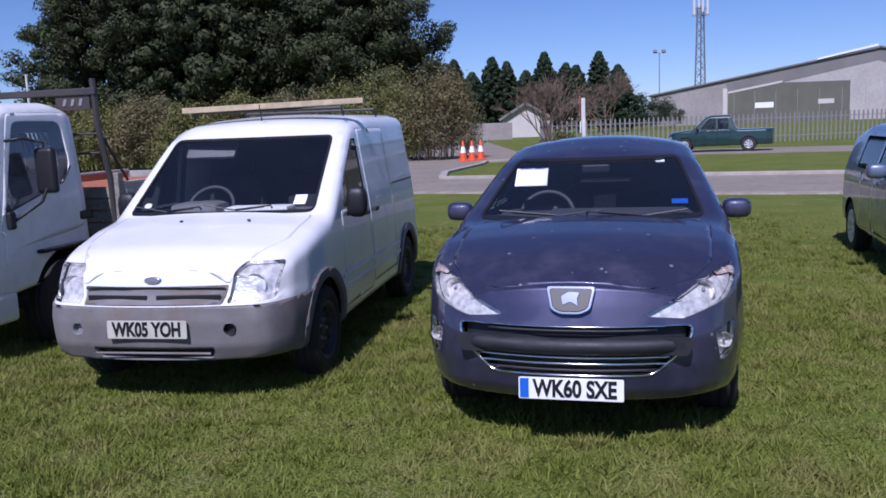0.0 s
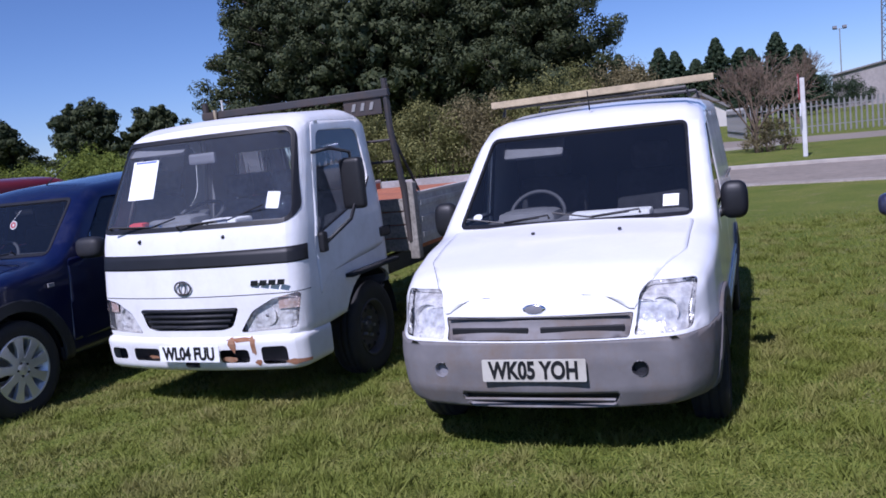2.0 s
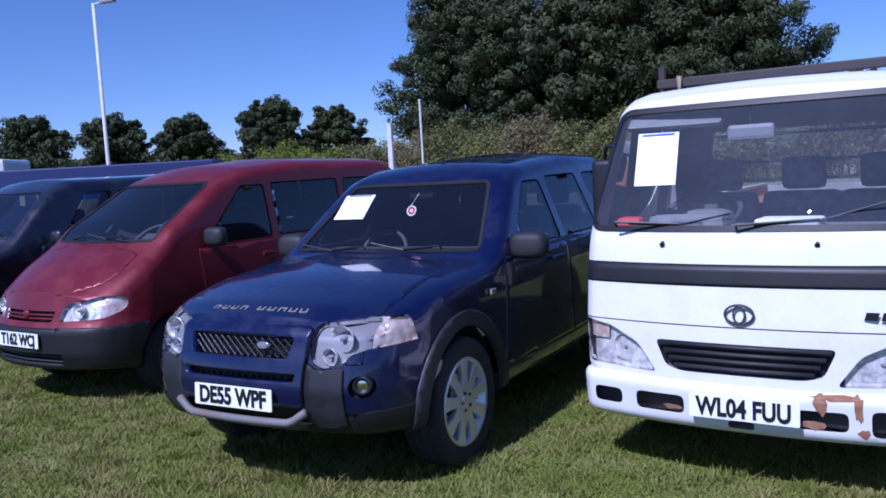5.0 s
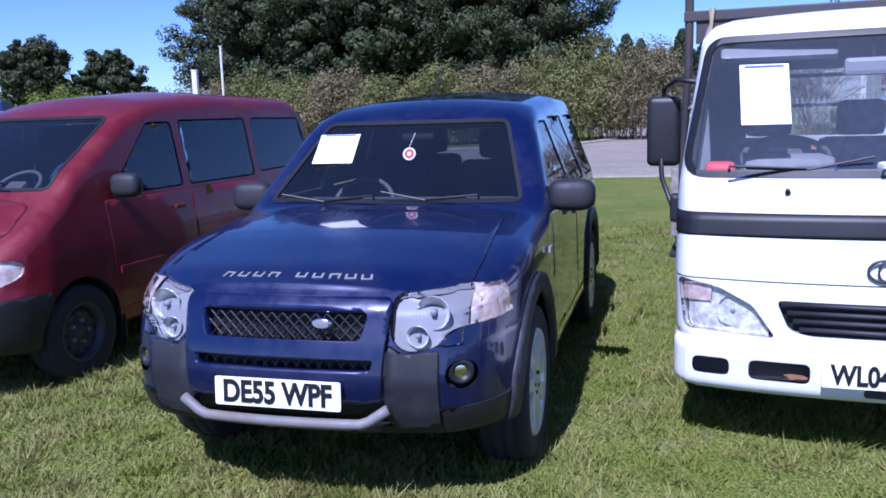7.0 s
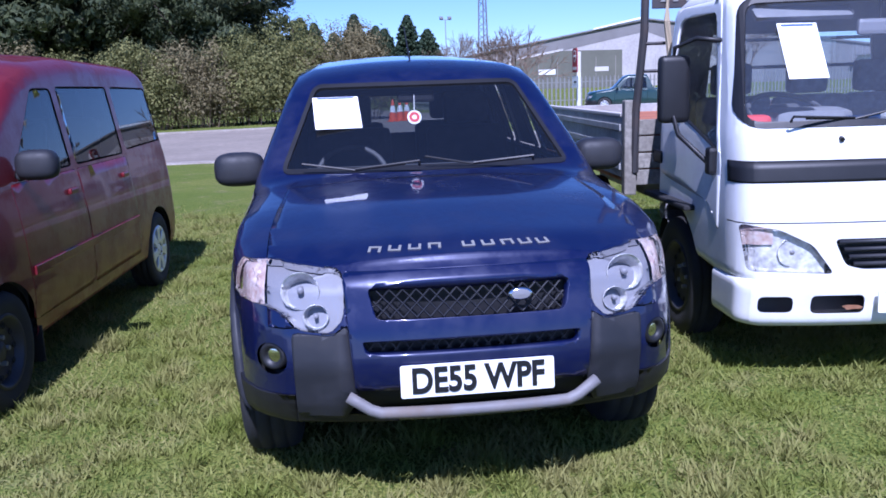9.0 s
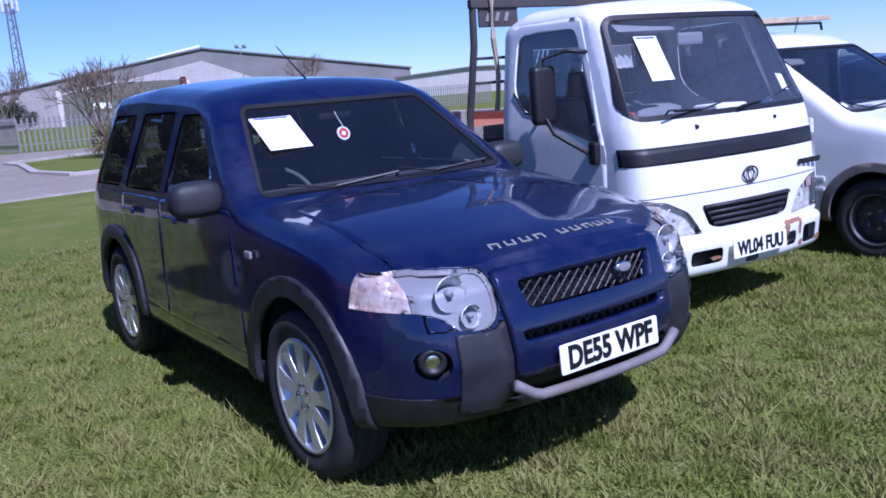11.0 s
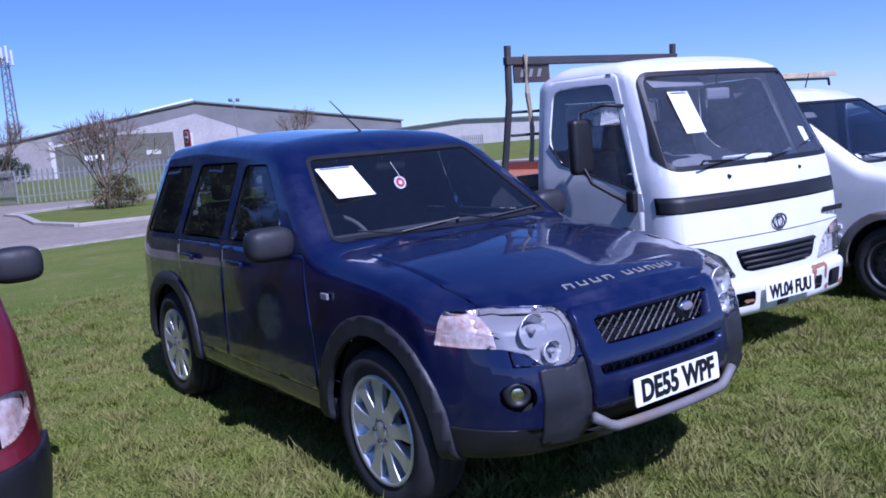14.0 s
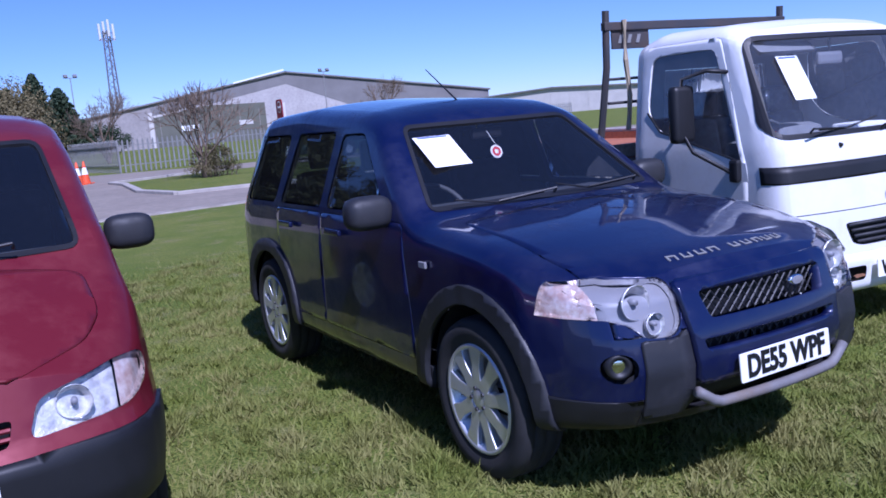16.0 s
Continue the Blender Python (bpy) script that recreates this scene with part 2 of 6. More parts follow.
_sx, _gx, _ad = _n.new("ShaderNodeSeparateXYZ"), _n.new("ShaderNodeMapRange"), _n.new("ShaderNodeMath")
_gx.inputs[1].default_value, _gx.inputs[2].default_value, _gx.inputs[3].default_value, _gx.inputs[4].default_value = -1.0, -5.0, 0.0, 0.09
_old = _n["Mix"].outputs[2] if "Mix" in _n else None
_L.new(_tc.outputs["Object"], _nz.inputs["Vector"])
_L.new(_tc.outputs["Object"], _sx.inputs[0])
_L.new(_sx.outputs[0], _gx.inputs[0])
_L.new(_gx.outputs[0], _ad.inputs[0])
_L.new(_nz.outputs["Fac"], _ad.inputs[1])
_L.new(_ad.outputs[0], _mr.inputs[0])
_L.new(_mr.outputs[0], _mx.inputs[0])
_L.new(_old, _mx.inputs[6])
_L.new(_mx.outputs[2], _n["Principled BSDF"].inputs["Base Color"])
_L.new(_mx.outputs[2], _n["Translucent BSDF"].inputs[0])


def ground_mat():
    """Mown turf: green with straw-coloured patches."""
    m = bpy.data.materials.new("mown_grass")
    m.use_nodes = True
    n, L = m.node_tree.nodes, m.node_tree.links
    b = n["Principled BSDF"]
    b.inputs["Roughness"].default_value = 0.95
    b.inputs["Specular IOR Level"].default_value = 0.1
    tc = n.new("ShaderNodeTexCoord")

    def nz(sc, d, lo, hi):
        t, r = n.new("ShaderNodeTexNoise"), n.new("ShaderNodeMapRange")
        t.inputs["Scale"].default_value, t.inputs["Detail"].default_value = sc, d
        r.inputs[1].default_value, r.inputs[2].default_value = lo, hi
        L.new(tc.outputs["Object"], t.inputs["Vector"])
        L.new(t.outputs["Fac"], r.inputs[0])
        return r.outputs[0], t.outputs["Fac"]

    def mx(f, a, c):
        x = n.new("ShaderNodeMix")
        x.data_type = "RGBA"
        L.new(f, x.inputs[0])
        for s, v in ((x.inputs[6], a), (x.inputs[7], c)):
            if isinstance(v, tuple):
                s.default_value = (*v, 1)
            else:
                L.new(v, s)
        return x.outputs[2]

    c = mx(nz(0.7, 5, 0.38, 0.62)[0], (0.16, 0.195, 0.035), (0.25, 0.25, 0.06))
    c = mx(nz(2.6, 6, 0.55, 0.72)[0], c, (0.32, 0.27, 0.13))
    f, h = nz(55, 3, 0.35, 0.62)
    c = mx(f, c, (0.06, 0.09, 0.015))
    L.new(c, b.inputs["Base Color"])
    bp = n.new("ShaderNodeBump")
    bp.inputs["Strength"].default_value, bp.inputs["Distance"].default_value = 0.7, 0.03
    L.new(h, bp.inputs["Height"])
    L.new(bp.outputs[0], b.inputs["Normal"])
    return m


M["turf"] = ground_mat()


# ---- mesh helpers ----
def link(name, bm, material, parent=None, smooth=False, sharp=None):
    me = bpy.data.meshes.new(name)
    bmesh.ops.recalc_face_normals(bm, faces=bm.faces[:]) if sharp is not None else None
    for f in bm.faces:
        f.smooth = smooth
    bm.to_mesh(me)
    bm.free()
    me.materials.append(M[material] if isinstance(material, str) else material)
    ob = new(name, me)
    if parent:
        ob.parent = parent
    return ob


def part(name, bm, material, parent, label="", smooth=False):
    ob = link(name, bm, material, parent, smooth)
    return tagged(ob, label) if label else ob


def thing(name, m, label, category, group="", kind=""):
    ob = new(name)
    ob.empty_display_size = 0.2
    ob.matrix_basis = m
    return tagged(ob, label, category, group, kind)


def box(size, at=(0, 0, 0), bevel=0.0, m=None, seg=2):
    bm = bmesh.new()
    bmesh.ops.create_cube(bm, size=1, matrix=Matrix.Translation(at) @ (m or Matrix()) @ Matrix.Diagonal((*size, 1)))
    if bevel:
        bmesh.ops.bevel(bm, geom=bm.edges[:], offset=bevel, segments=seg, affect="EDGES", profile=0.6)
    return bm


def merge(*bms):
    out = bmesh.new()
    for b in bms:
        me = bpy.data.meshes.new("tmp")
        b.to_mesh(me)
        b.free()
        out.from_mesh(me)
        bpy.data.meshes.remove(me)
    return out


def tube(points, r, n=8, r2=None, closed=False):
    """A round bar along a line of points, tapering from r to r2."""
    bm = bmesh.new()
    pts = [Vector(p) for p in points]
    rings = []
    for i, p in enumerate(pts):
        a = pts[(i - 1) % len(pts)] if (closed or i) else p
        c = pts[(i + 1) % len(pts)] if (closed or i < len(pts) - 1) else p
        q = (c - a).normalized().to_track_quat("Z", "Y")
        rr = r + ((r2 if r2 is not None else r) - r) * i / max(1, len(pts) - 1)
        rings.append([bm.verts.new(p + q @ Vector((rr * math.cos(2 * math.pi * k / n), rr * math.sin(2 * math.pi * k / n), 0))) for k in range(n)])
    for i in range(len(rings) - (0 if closed else 1)):
        a, c = rings[i], rings[(i + 1) % len(rings)]
        for k in range(n):
            bm.faces.new((a[k], a[(k + 1) % n], c[(k + 1) % n], c[k]))
    if not closed:
        bm.faces.new(rings[0][::-1])
        bm.faces.new(rings[-1])
    return bm


def lathe(profile, n=40, axis="x"):
    """Turns a profile of (along, radius) about the axis."""
    bm = bmesh.new()
    rings = []
    for a, r in profile:
        ring = []
        for k in range(n):
            t = 2 * math.pi * k / n
            c, s = r * math.cos(t), r * math.sin(t)
            ring.append(bm.verts.new((a, c, s) if axis == "x" else (c, a, s) if axis == "y" else (c, s, a)))
        rings.append(ring)
    for a, c in zip(rings, rings[1:]):
        for k in range(n):
            bm.faces.new((a[k], a[(k + 1) % n], c[(k + 1) % n], c[k]))
    bmesh.ops.remove_doubles(bm, verts=bm.verts[:], dist=1e-5)
    bmesh.ops.recalc_face_normals(bm, faces=bm.faces[:])
    return bm


def prism(outline, depth, m=None, bevel=0.0):
    """A flat outline of (x, z) given depth along y (towards -y), then posed."""
    bm = bmesh.new()
    f = bm.faces.new([bm.verts.new((x, 0, z)) for x, z in outline])
    r = bmesh.ops.extrude_face_region(bm, geom=[f])
    bmesh.ops.translate(bm, verts=[g for g in r["geom"] if isinstance(g, bmesh.types.BMVert)], vec=(0, -depth, 0))
    bmesh.ops.recalc_face_normals(bm, faces=bm.faces[:])
    if bevel:
        bmesh.ops.bevel(bm, geom=bm.edges[:], offset=bevel, segments=2, affect="EDGES", profile=0.6)
    if m:
        bm.transform(m)
    return bm


def rounded(pts, r, n=4):
    """An outline with its corners rounded."""
    out = []
    k = len(pts)
    rs = r if isinstance(r, (list, tuple)) else [r] * k
    for i in range(k):
        p, a, c = Vector(pts[i]), Vector(pts[i - 1]), Vector(pts[(i + 1) % k])
        rr = min(rs[i], (a - p).length * 0.49, (c - p).length * 0.49)
        if rr < 0.003:
            out.append(tuple(p))
            continue
        s, e = p + (a - p).normalized() * rr, p + (c - p).normalized() * rr
        for j in range(n + 1):
            t = j / n
            out.append(tuple((1 - t) ** 2 * s + 2 * t * (1 - t) * p + t * t * e))
    return out


def mirror2(pts):
    return [(-x, z) for x, z in reversed(pts)]


def lettering(text, size, m, parent, material="ink", depth=0.002, width=None):
    """Writing in the built-in font, as a mesh, centred, on the plane x-z facing -y."""
    cu = bpy.data.curves.new("lettering", "FONT")
    cu.body, cu.size, cu.align_x, cu.align_y, cu.extrude = text, size, "CENTER", "CENTER", depth
    cu.offset = size * 0.032
    ob = bpy.data.objects.new("lettering_source", cu)
    scene.collection.objects.link(ob)
    dg = bpy.context.evaluated_depsgraph_get()
    me = bpy.data.meshes.new_from_object(ob.evaluated_get(dg))
    bpy.data.objects.remove(ob)
    if width:
        xs = [v.co.x for v in me.vertices]
        me.transform(Matrix.Diagonal((width / (max(xs) - min(xs)), 1, 1, 1)))
    me.transform(Matrix.Rotation(radians(90), 4, "X"))
    me.transform(m)
    me.materials.append(M[material])
    o = new("lettering", me)
    o.parent = parent
    return o


# ---- vehicle shells ----
def curve(knots, y):
    """Straight steps through knots (y, value)."""
    if y <= knots[0][0]:
        return knots[0][1]
    for (a, u), (b, v) in zip(knots, knots[1:]):
        if y <= b:
            return u + (v - u) * (y - a) / (b - a)
    return knots[-1][1]


def soft(knots, y, w):
    return sum(curve(knots, y + w * k / 4) for k in range(-4, 5)) / 9


def shell(top, low, plan, tumble, front, length, r=0.1, crown=0.03, bow=0.12, reach=0.8, rear=((0, 0), (1, 0)), smooth=0.07, nx=22, nz=26):
    """A closed vehicle body. y runs back from the nose, x across, z up.
    top, low: heights along y; plan: half widths along y; tumble: share of the width at height z;
    front: setback of the nose at height z; bow: how far the nose's corners sweep back."""
    ys = [0, 0.004, 0.012, 0.025, 0.045, 0.07, 0.1, 0.14, 0.19, 0.25]
    y = 0.25
    while y < length - 0.26:
        y += 0.055
        ys.append(y)
    ys += [length - d for d in (0.2, 0.14, 0.09, 0.05, 0.025, 0.008, 0)]
    wmax = max(v for _, v in plan)
    us = [0.5 - 0.5 * math.cos(math.pi * i / nz) for i in range(nz + 1)]
    us = [0.55 * u + 0.45 * i / nz for i, u in enumerate(us)]
    bm = bmesh.new()

    def warp(x, yy, z):
        f = max(0.0, 1 - yy / reach)
        g = max(0.0, 1 - (length - yy) / reach)
        b = bow * (abs(x) / wmax) ** 2.2
        return (x, yy + f * (curve(front, z) + b) - g * (curve(rear, z) + 0.6 * b), z)

    def ring(yy):
        zt, zb, w = soft(top, yy, smooth), curve(low, yy), curve(plan, yy)
        rows = []
        for u in us:
            z = zb + u * (zt - zb)
            hw = w * soft(tumble, z, 0.05)
            rt = min(r, (zt - zb) * 0.4)
            if z > zt - rt:
                k = (z - (zt - rt)) / rt
                hw -= rt * 1.25 * (1 - math.sqrt(max(0, 1 - k * k)))
            rb = 0.05
            if z < zb + rb:
                k = (zb + rb - z) / rb
                hw -= rb * (1 - math.sqrt(max(0, 1 - k * k)))
            rows.append((hw, z))
        return rows

    def spot(yy, rows, i, j):
        hw, z = rows[i]
        s = -1 + 2 * j / nx
        s = math.sin(s * math.pi / 2) * 0.4 + s * 0.6
        return warp(hw * s, yy, z + crown * (1 - s * s) * us[i])

    rings = [ring(yy) for yy in ys]

    def sheet(points):
        g = [[bm.verts.new(p) for p in row] for row in points]
        for a, b in zip(g, g[1:]):
            for k in range(len(a) - 1):
                bm.faces.new((a[k], a[k + 1], b[k + 1], b[k]))

    sheet([[spot(ys[0], rings[0], i, j) for j in range(nx + 1)] for i in range(nz + 1)])
    sheet([[spot(ys[-1], rings[-1], i, j) for j in range(nx + 1)] for i in range(nz + 1)])
    for j in (0, nx):
        sheet([[spot(yy, rg, i, j) for i in range(nz + 1)] for yy, rg in zip(ys, rings)])
    for i in (0, nz):
        sheet([[spot(yy, rg, i, j) for j in range(nx + 1)] for yy, rg in zip(ys, rings)])
    bmesh.ops.remove_doubles(bm, verts=bm.verts[:], dist=1e-4)
    bmesh.ops.recalc_face_normals(bm, faces=bm.faces[:])
    return bm


def inside(p, poly):
    c = False
    x, y = p
    for (a, b), (d, e) in zip(poly, poly[1:] + poly[:1]):
        if (b > y) != (e > y) and x < (d - a) * (y - b) / (e - b) + a:
            c = not c
    return c


def carve(bm, outline, axis, sign=1, limit=0.12, where=None):
    """Cuts an outline, seen along an axis, through the facing skin; returns the piece and takes it out of bm.
    axis 'x': outline in (y, z), side sign; 'y': outline in (x, z), the nose; 'z': outline in (x, y), from above."""
    ia, ib, ic = {"x": (1, 2, 0), "y": (0, 2, 1), "z": (0, 1, 2)}[axis]
    s = {"x": sign, "y": -sign, "z": 1}[axis]
    a0, a1 = min(p[0] for p in outline), max(p[0] for p in outline)
    b0, b1 = min(p[1] for p in outline), max(p[1] for p in outline)
    bm.normal_update()

    def near(f):
        if f.normal[ic] * s < limit or (where and not where(f.calc_center_median())):
            return False
        av, bv = [v.co[ia] for v in f.verts], [v.co[ib] for v in f.verts]
        return max(av) > a0 and min(av) < a1 and max(bv) > b0 and min(bv) < b1

    faces = [f for f in bm.faces if near(f)]
    k = len(outline)
    for i in range(k):
        p, q = outline[i], outline[(i + 1) % k]
        co, no = [0, 0, 0], [0, 0, 0]
        co[ia], co[ib] = p
        no[ia], no[ib] = q[1] - p[1], p[0] - q[0]
        if abs(no[ia]) + abs(no[ib]) < 1e-6:
            continue
        g = list({e for f in faces for e in f.edges}) + list({v for f in faces for v in f.verts}) + faces
        res = bmesh.ops.bisect_plane(bm, geom=g, dist=1e-5, plane_co=co, plane_no=Vector(no).normalized())
        faces = [f for f in {x for x in res["geom"] if isinstance(x, bmesh.types.BMFace)} | {f for f in faces if f.is_valid}]
    hit = []
    for f in faces:
        c = f.calc_center_median()
        if inside((c[ia], c[ib]), outline):
            hit.append(f)
    out = bmesh.new()
    vm = {}
    for f in hit:
        vs = []
        for v in f.verts:
            if v.index < 0 or v not in vm:
                vm[v] = out.verts.new(v.co)
            vs.append(vm[v])
        try:
            out.faces.new(vs)
        except ValueError:
            pass
    bmesh.ops.delete(bm, geom=hit, context="FACES")
    bmesh.ops.remove_doubles(out, verts=out.verts[:], dist=1e-4)
    out.normal_update()
    return out


def finish(bm, gap=0.003, fold=0.012, lift=0.0):
    """Draws a piece in by a gap, lifts it along its normals and folds its rim inwards."""
    bm.normal_update()
    normals = {v: v.normal.copy() for v in bm.verts}
    rim = [e for e in bm.edges if len(e.link_faces) == 1]
    if gap:
        pull = {}
        for e in rim:
            f = e.link_faces[0]
            d = (f.calc_center_median() - e.verts[0].co)
            t = (e.verts[1].co - e.verts[0].co).normalized()
            w = f.normal.cross(t)
            w = w if w.dot(d) > 0 else -w
            for v in e.verts:
                pull[v] = pull.get(v, Vector()) + w
        for v, w in pull.items():
            if w.length > 1e-6:
                v.co += w.normalized() * gap
    for v in bm.verts:
        v.co += normals[v] * lift
    if fold:
        r = bmesh.ops.extrude_edge_only(bm, edges=rim)
        for v in [g for g in r["geom"] if isinstance(g, bmesh.types.BMVert)]:
            best = min((e.other_vert(v) for e in v.link_edges if e.other_vert(v) in normals), key=lambda o: (o.co - v.co).length, default=None)
            if best:
                v.co -= normals[best] * fold
    return bm


def lining(bm, depth=0.03):
    """A copy of a skin, drawn inwards."""
    out = bm.copy()
    out.normal_update()
    ns = {v: v.normal.copy() for v in out.verts}
    for v in out.verts:
        v.co -= ns[v] * depth
    return out


def shifted(bm, d):
    bm.normal_update()
    ns = {v: v.normal.copy() for v in bm.verts}
    for v in bm.verts:
        v.co += ns[v] * d
    return bm


# ---- parts shared by the vehicles ----
def tyre_profile(R, rim, w):
    h = w / 2
    return [(-h * 0.86, rim), (-h, rim + (R - rim) * 0.35), (-h, R - 0.05), (-h * 0.88, R - 0.015), (-h * 0.55, R - 0.002), (-h * 0.5, R - 0.012), (-h * 0.45, R - 0.002), (-0.006, R), (0, R - 0.012), (0.006, R),
            (h * 0.45, R - 0.002), (h * 0.5, R - 0.012), (h * 0.55, R - 0.002), (h * 0.88, R - 0.015), (h, R - 0.05), (h, rim + (R - rim) * 0.35), (h * 0.86, rim)]


def wheel(parent, x, y, R, rim, w, style, side, steer=0.0):
    """A wheel with tyre and rim; side is +1 where the outer face looks to +x."""
    ty = part("wheel", lathe(tyre_profile(R, rim, w), 44), "rubber", parent, "black rubber tyre on its rim", True)
    ty.matrix_basis = pose(x - side * w / 2, y, R - 0.015, 0, 0, steer + (180 if side < 0 else 0))
    h = w / 2
    barrel = lathe([(h * 0.86, rim), (h * 0.95, rim - 0.006), (h * 0.86, rim - 0.022), (-h * 0.6, rim - 0.035), (-h * 0.6, 0.05), (-h * 0.6, 0.0)], 40)
    part("rim", barrel, "alloy" if style in ("alloy", "alloy5") else "steel", ty, "", True)
    if style in ("alloy", "alloy5"):
        k = 9 if style == "alloy" else 7
        for i in range(k):
            a = 2 * math.pi * i / k
            sp = prism(rounded([(-0.036, 0.05), (0.036, 0.05), (0.029, rim * 0.62), (0.046, rim - 0.012), (-0.046, rim - 0.012), (-0.029, rim * 0.62)], 0.012, 2), 0.03, bevel=0.006)
            sp.transform(Matrix.Translation((h * 0.62, 0, 0)) @ Matrix.Rotation(a, 4, "X") @ Matrix.Rotation(radians(90), 4, "Z"))
            part("spoke", sp, "alloy", ty)
        part("hub", lathe([(h * 0.9, 0), (h * 0.9, 0.03), (h * 0.82, 0.06), (h * 0.6, 0.078), (h * 0.3, 0.08)], 24), "alloy", ty, "", True)
        for i in range(5):
            a = 2 * math.pi * (i + 0.5) / 5
            part("wheel_nut", lathe([(h * 0.93, 0), (h * 0.93, 0.009), (h * 0.7, 0.011)], 6), "steel", ty).matrix_basis = Matrix.Translation((0, 0.05 * math.cos(a), 0.05 * math.sin(a)))
    else:
        disc = lathe([(h * 0.55, 0), (h * 0.55, 0.045), (h * 0.35, 0.055), (h * 0.3, 0.09), (h * 0.5, rim * 0.62), (h * 0.5, rim * 0.72), (h * 0.25, rim - 0.03)], 40)
        part("wheel_disc", disc, "steel", ty, "", True)
        for i in range(10):
            a = 2 * math.pi * i / 10
            part("vent", lathe([(h * 0.47, 0), (h * 0.51, 0.014), (h * 0.47, 0.016)], 10), "inner", ty).matrix_basis = Matrix.Translation((0.008, rim * 0.67 * math.cos(a), rim * 0.67 * math.sin(a)))
        for i in range(5):
            a = 2 * math.pi * i / 5
            part("wheel_nut", lathe([(h * 0.62, 0), (h * 0.62, 0.012), (h * 0.3, 0.014)], 6), "galv", ty).matrix_basis = Matrix.Translation((0, 0.07 * math.cos(a), 0.07 * math.sin(a)))
    return ty


def arch_liner(parent, x, y, R, side, zc):
    bm = bmesh.new()
    n = 20
    rings = []
    for xx in (x, x - side * 0.34):
        rings.append([bm.verts.new((xx, y + R * math.cos(math.pi * k / n), zc + R * math.sin(math.pi * k / n))) for k in range(n + 1)])
    for k in range(n):
        bm.faces.new((rings[0][k], rings[0][k + 1], rings[1][k + 1], rings[1][k]))
    bm.faces.new(rings[1])
    part("wheel_housing", bm, "inner", parent)


def arc_outline(y, z, R, floor, n=18):
    pts = [(y + R * math.cos(math.pi * k / n), z + R * math.sin(math.pi * k / n)) for k in range(n + 1)]
    return [(y + R, floor)] + pts + [(y - R, floor)]


def plate(parent, text, m, w=0.52, h=0.111, old=False, band=False):
    p = part("number_plate", prism(rounded([(-w / 2, -h / 2), (w / 2, -h / 2), (w / 2, h / 2), (-w / 2, h / 2)], 0.008, 2), 0.006, bevel=0.0015), "plate_old" if old else "plate", parent, "%s number plate reading %s" % ("grimy white" if old else "white", text))
    p.matrix_basis = m
    shift = 0.02 if band else 0
    lettering(text, 0.118, pose(shift, -0.0085, -0.002), p, width=w * (0.80 if band else 0.86))
    if band:
        part("plate_band", box((0.045, 0.002, h - 0.012), (-w / 2 + 0.029, -0.0075, 0)), "eu", p, "blue band")
    return p


def wiper(parent, a, b, lift=0.012, name="wiper"):
    """A wiper arm with its blade from pivot a; b is the far end of the blade."""
    a, b = Vector(a), Vector(b)
    mid = a.lerp(b, 0.55)
    off = Vector((0, -lift, lift))
    a, b = a + Vector((0, -0.03, 0.035)), b + Vector((0, -0.03, 0.035))
    w = part(name, tube([a + off * 0.5, a + off * 2.2, mid + off * 1.6], 0.008, 6, 0.005), "black", parent)
    part("wiper_blade", tube([a.lerp(b, 0.12) + off, mid + off * 1.1, b + off], 0.007, 6, 0.005), "black", w)


def door_mirror(parent, at, side, size=(0.2, 0.13, 0.15), material="trim", stalk=(0.12, 0.06)):
    """A rounded mirror housing on a short foot, with its glass behind."""
    bm = bmesh.new()
    bmesh.ops.create_uvsphere(bm, u_segments=24, v_segments=14, radius=0.5)
    for v in bm.verts:
        x, y, z = v.co * 2
        k = 0.62
        v.co = Vector((math.copysign(abs(x) ** k, x), math.copysign(abs(y) ** 0.8, y), math.copysign(abs(z) ** k, z))) * 0.5
        if v.co.y > 0.2:
            v.co.y = 0.2
    bm.transform(Matrix.Diagonal((*size, 1)))
    d = part("door_mirror", bm, material, parent, "rounded door mirror housing", True)
    d.matrix_basis = Matrix.Translation(at)
    part("mirror_glass", box((size[0] * 0.82, 0.006, size[2] * 0.8), (0, size[1] * 0.2 + 0.002, 0), 0.002), "chrome", d)
    part("mirror_foot", tube([(-side * size[0] * 0.3, 0.02, -size[2] * 0.25), (-side * (size[0] * 0.45 + stalk[0] * 0.6), 0.03, -size[2] * 0.4), (-side * (size[0] * 0.45 + stalk[0]), 0.04, -stalk[1] - size[2] * 0.2)], 0.03, 10), material, d, "", True)
    return d


def seat(parent, x, y, z, h=0.62, w=0.5, material="cloth"):
    s = part("seat", box((w, 0.5, 0.16), (x, y - 0.2, z), 0.05), material, parent, "dark cloth seat", True)
    part("backrest", box((w, 0.14, h), (x, y + 0.08, z + h / 2), 0.05, m=Matrix.Rotation(radians(-10), 4, "X")), material, s, "", True)
    part("headrest", box((w * 0.55, 0.1, 0.19), (x, y + 0.15, z + h + 0.1), 0.04), material, s, "", True)


def steering_wheel(parent, x, y, z, tilt=-35, r=0.19):
    pts = [(r * math.cos(2 * math.pi * k / 28), 0, r * math.sin(2 * math.pi * k / 28)) for k in range(28)]
    sw = part("steering_wheel", tube(pts, 0.015, 8, closed=True), "dash", parent, "black steering wheel", True)
    sw.matrix_basis = pose(x, y, z, tilt, 0, 0)
    part("wheel_boss", box((0.16, 0.05, 0.12), (0, 0.0, 0), 0.02), "dash", sw)
    for a in (200, 340, 270):
        part("wheel_spoke", tube([(0, 0, 0), (r * math.cos(radians(a)), 0, r * math.sin(radians(a)))], 0.012, 6), "dash", sw)


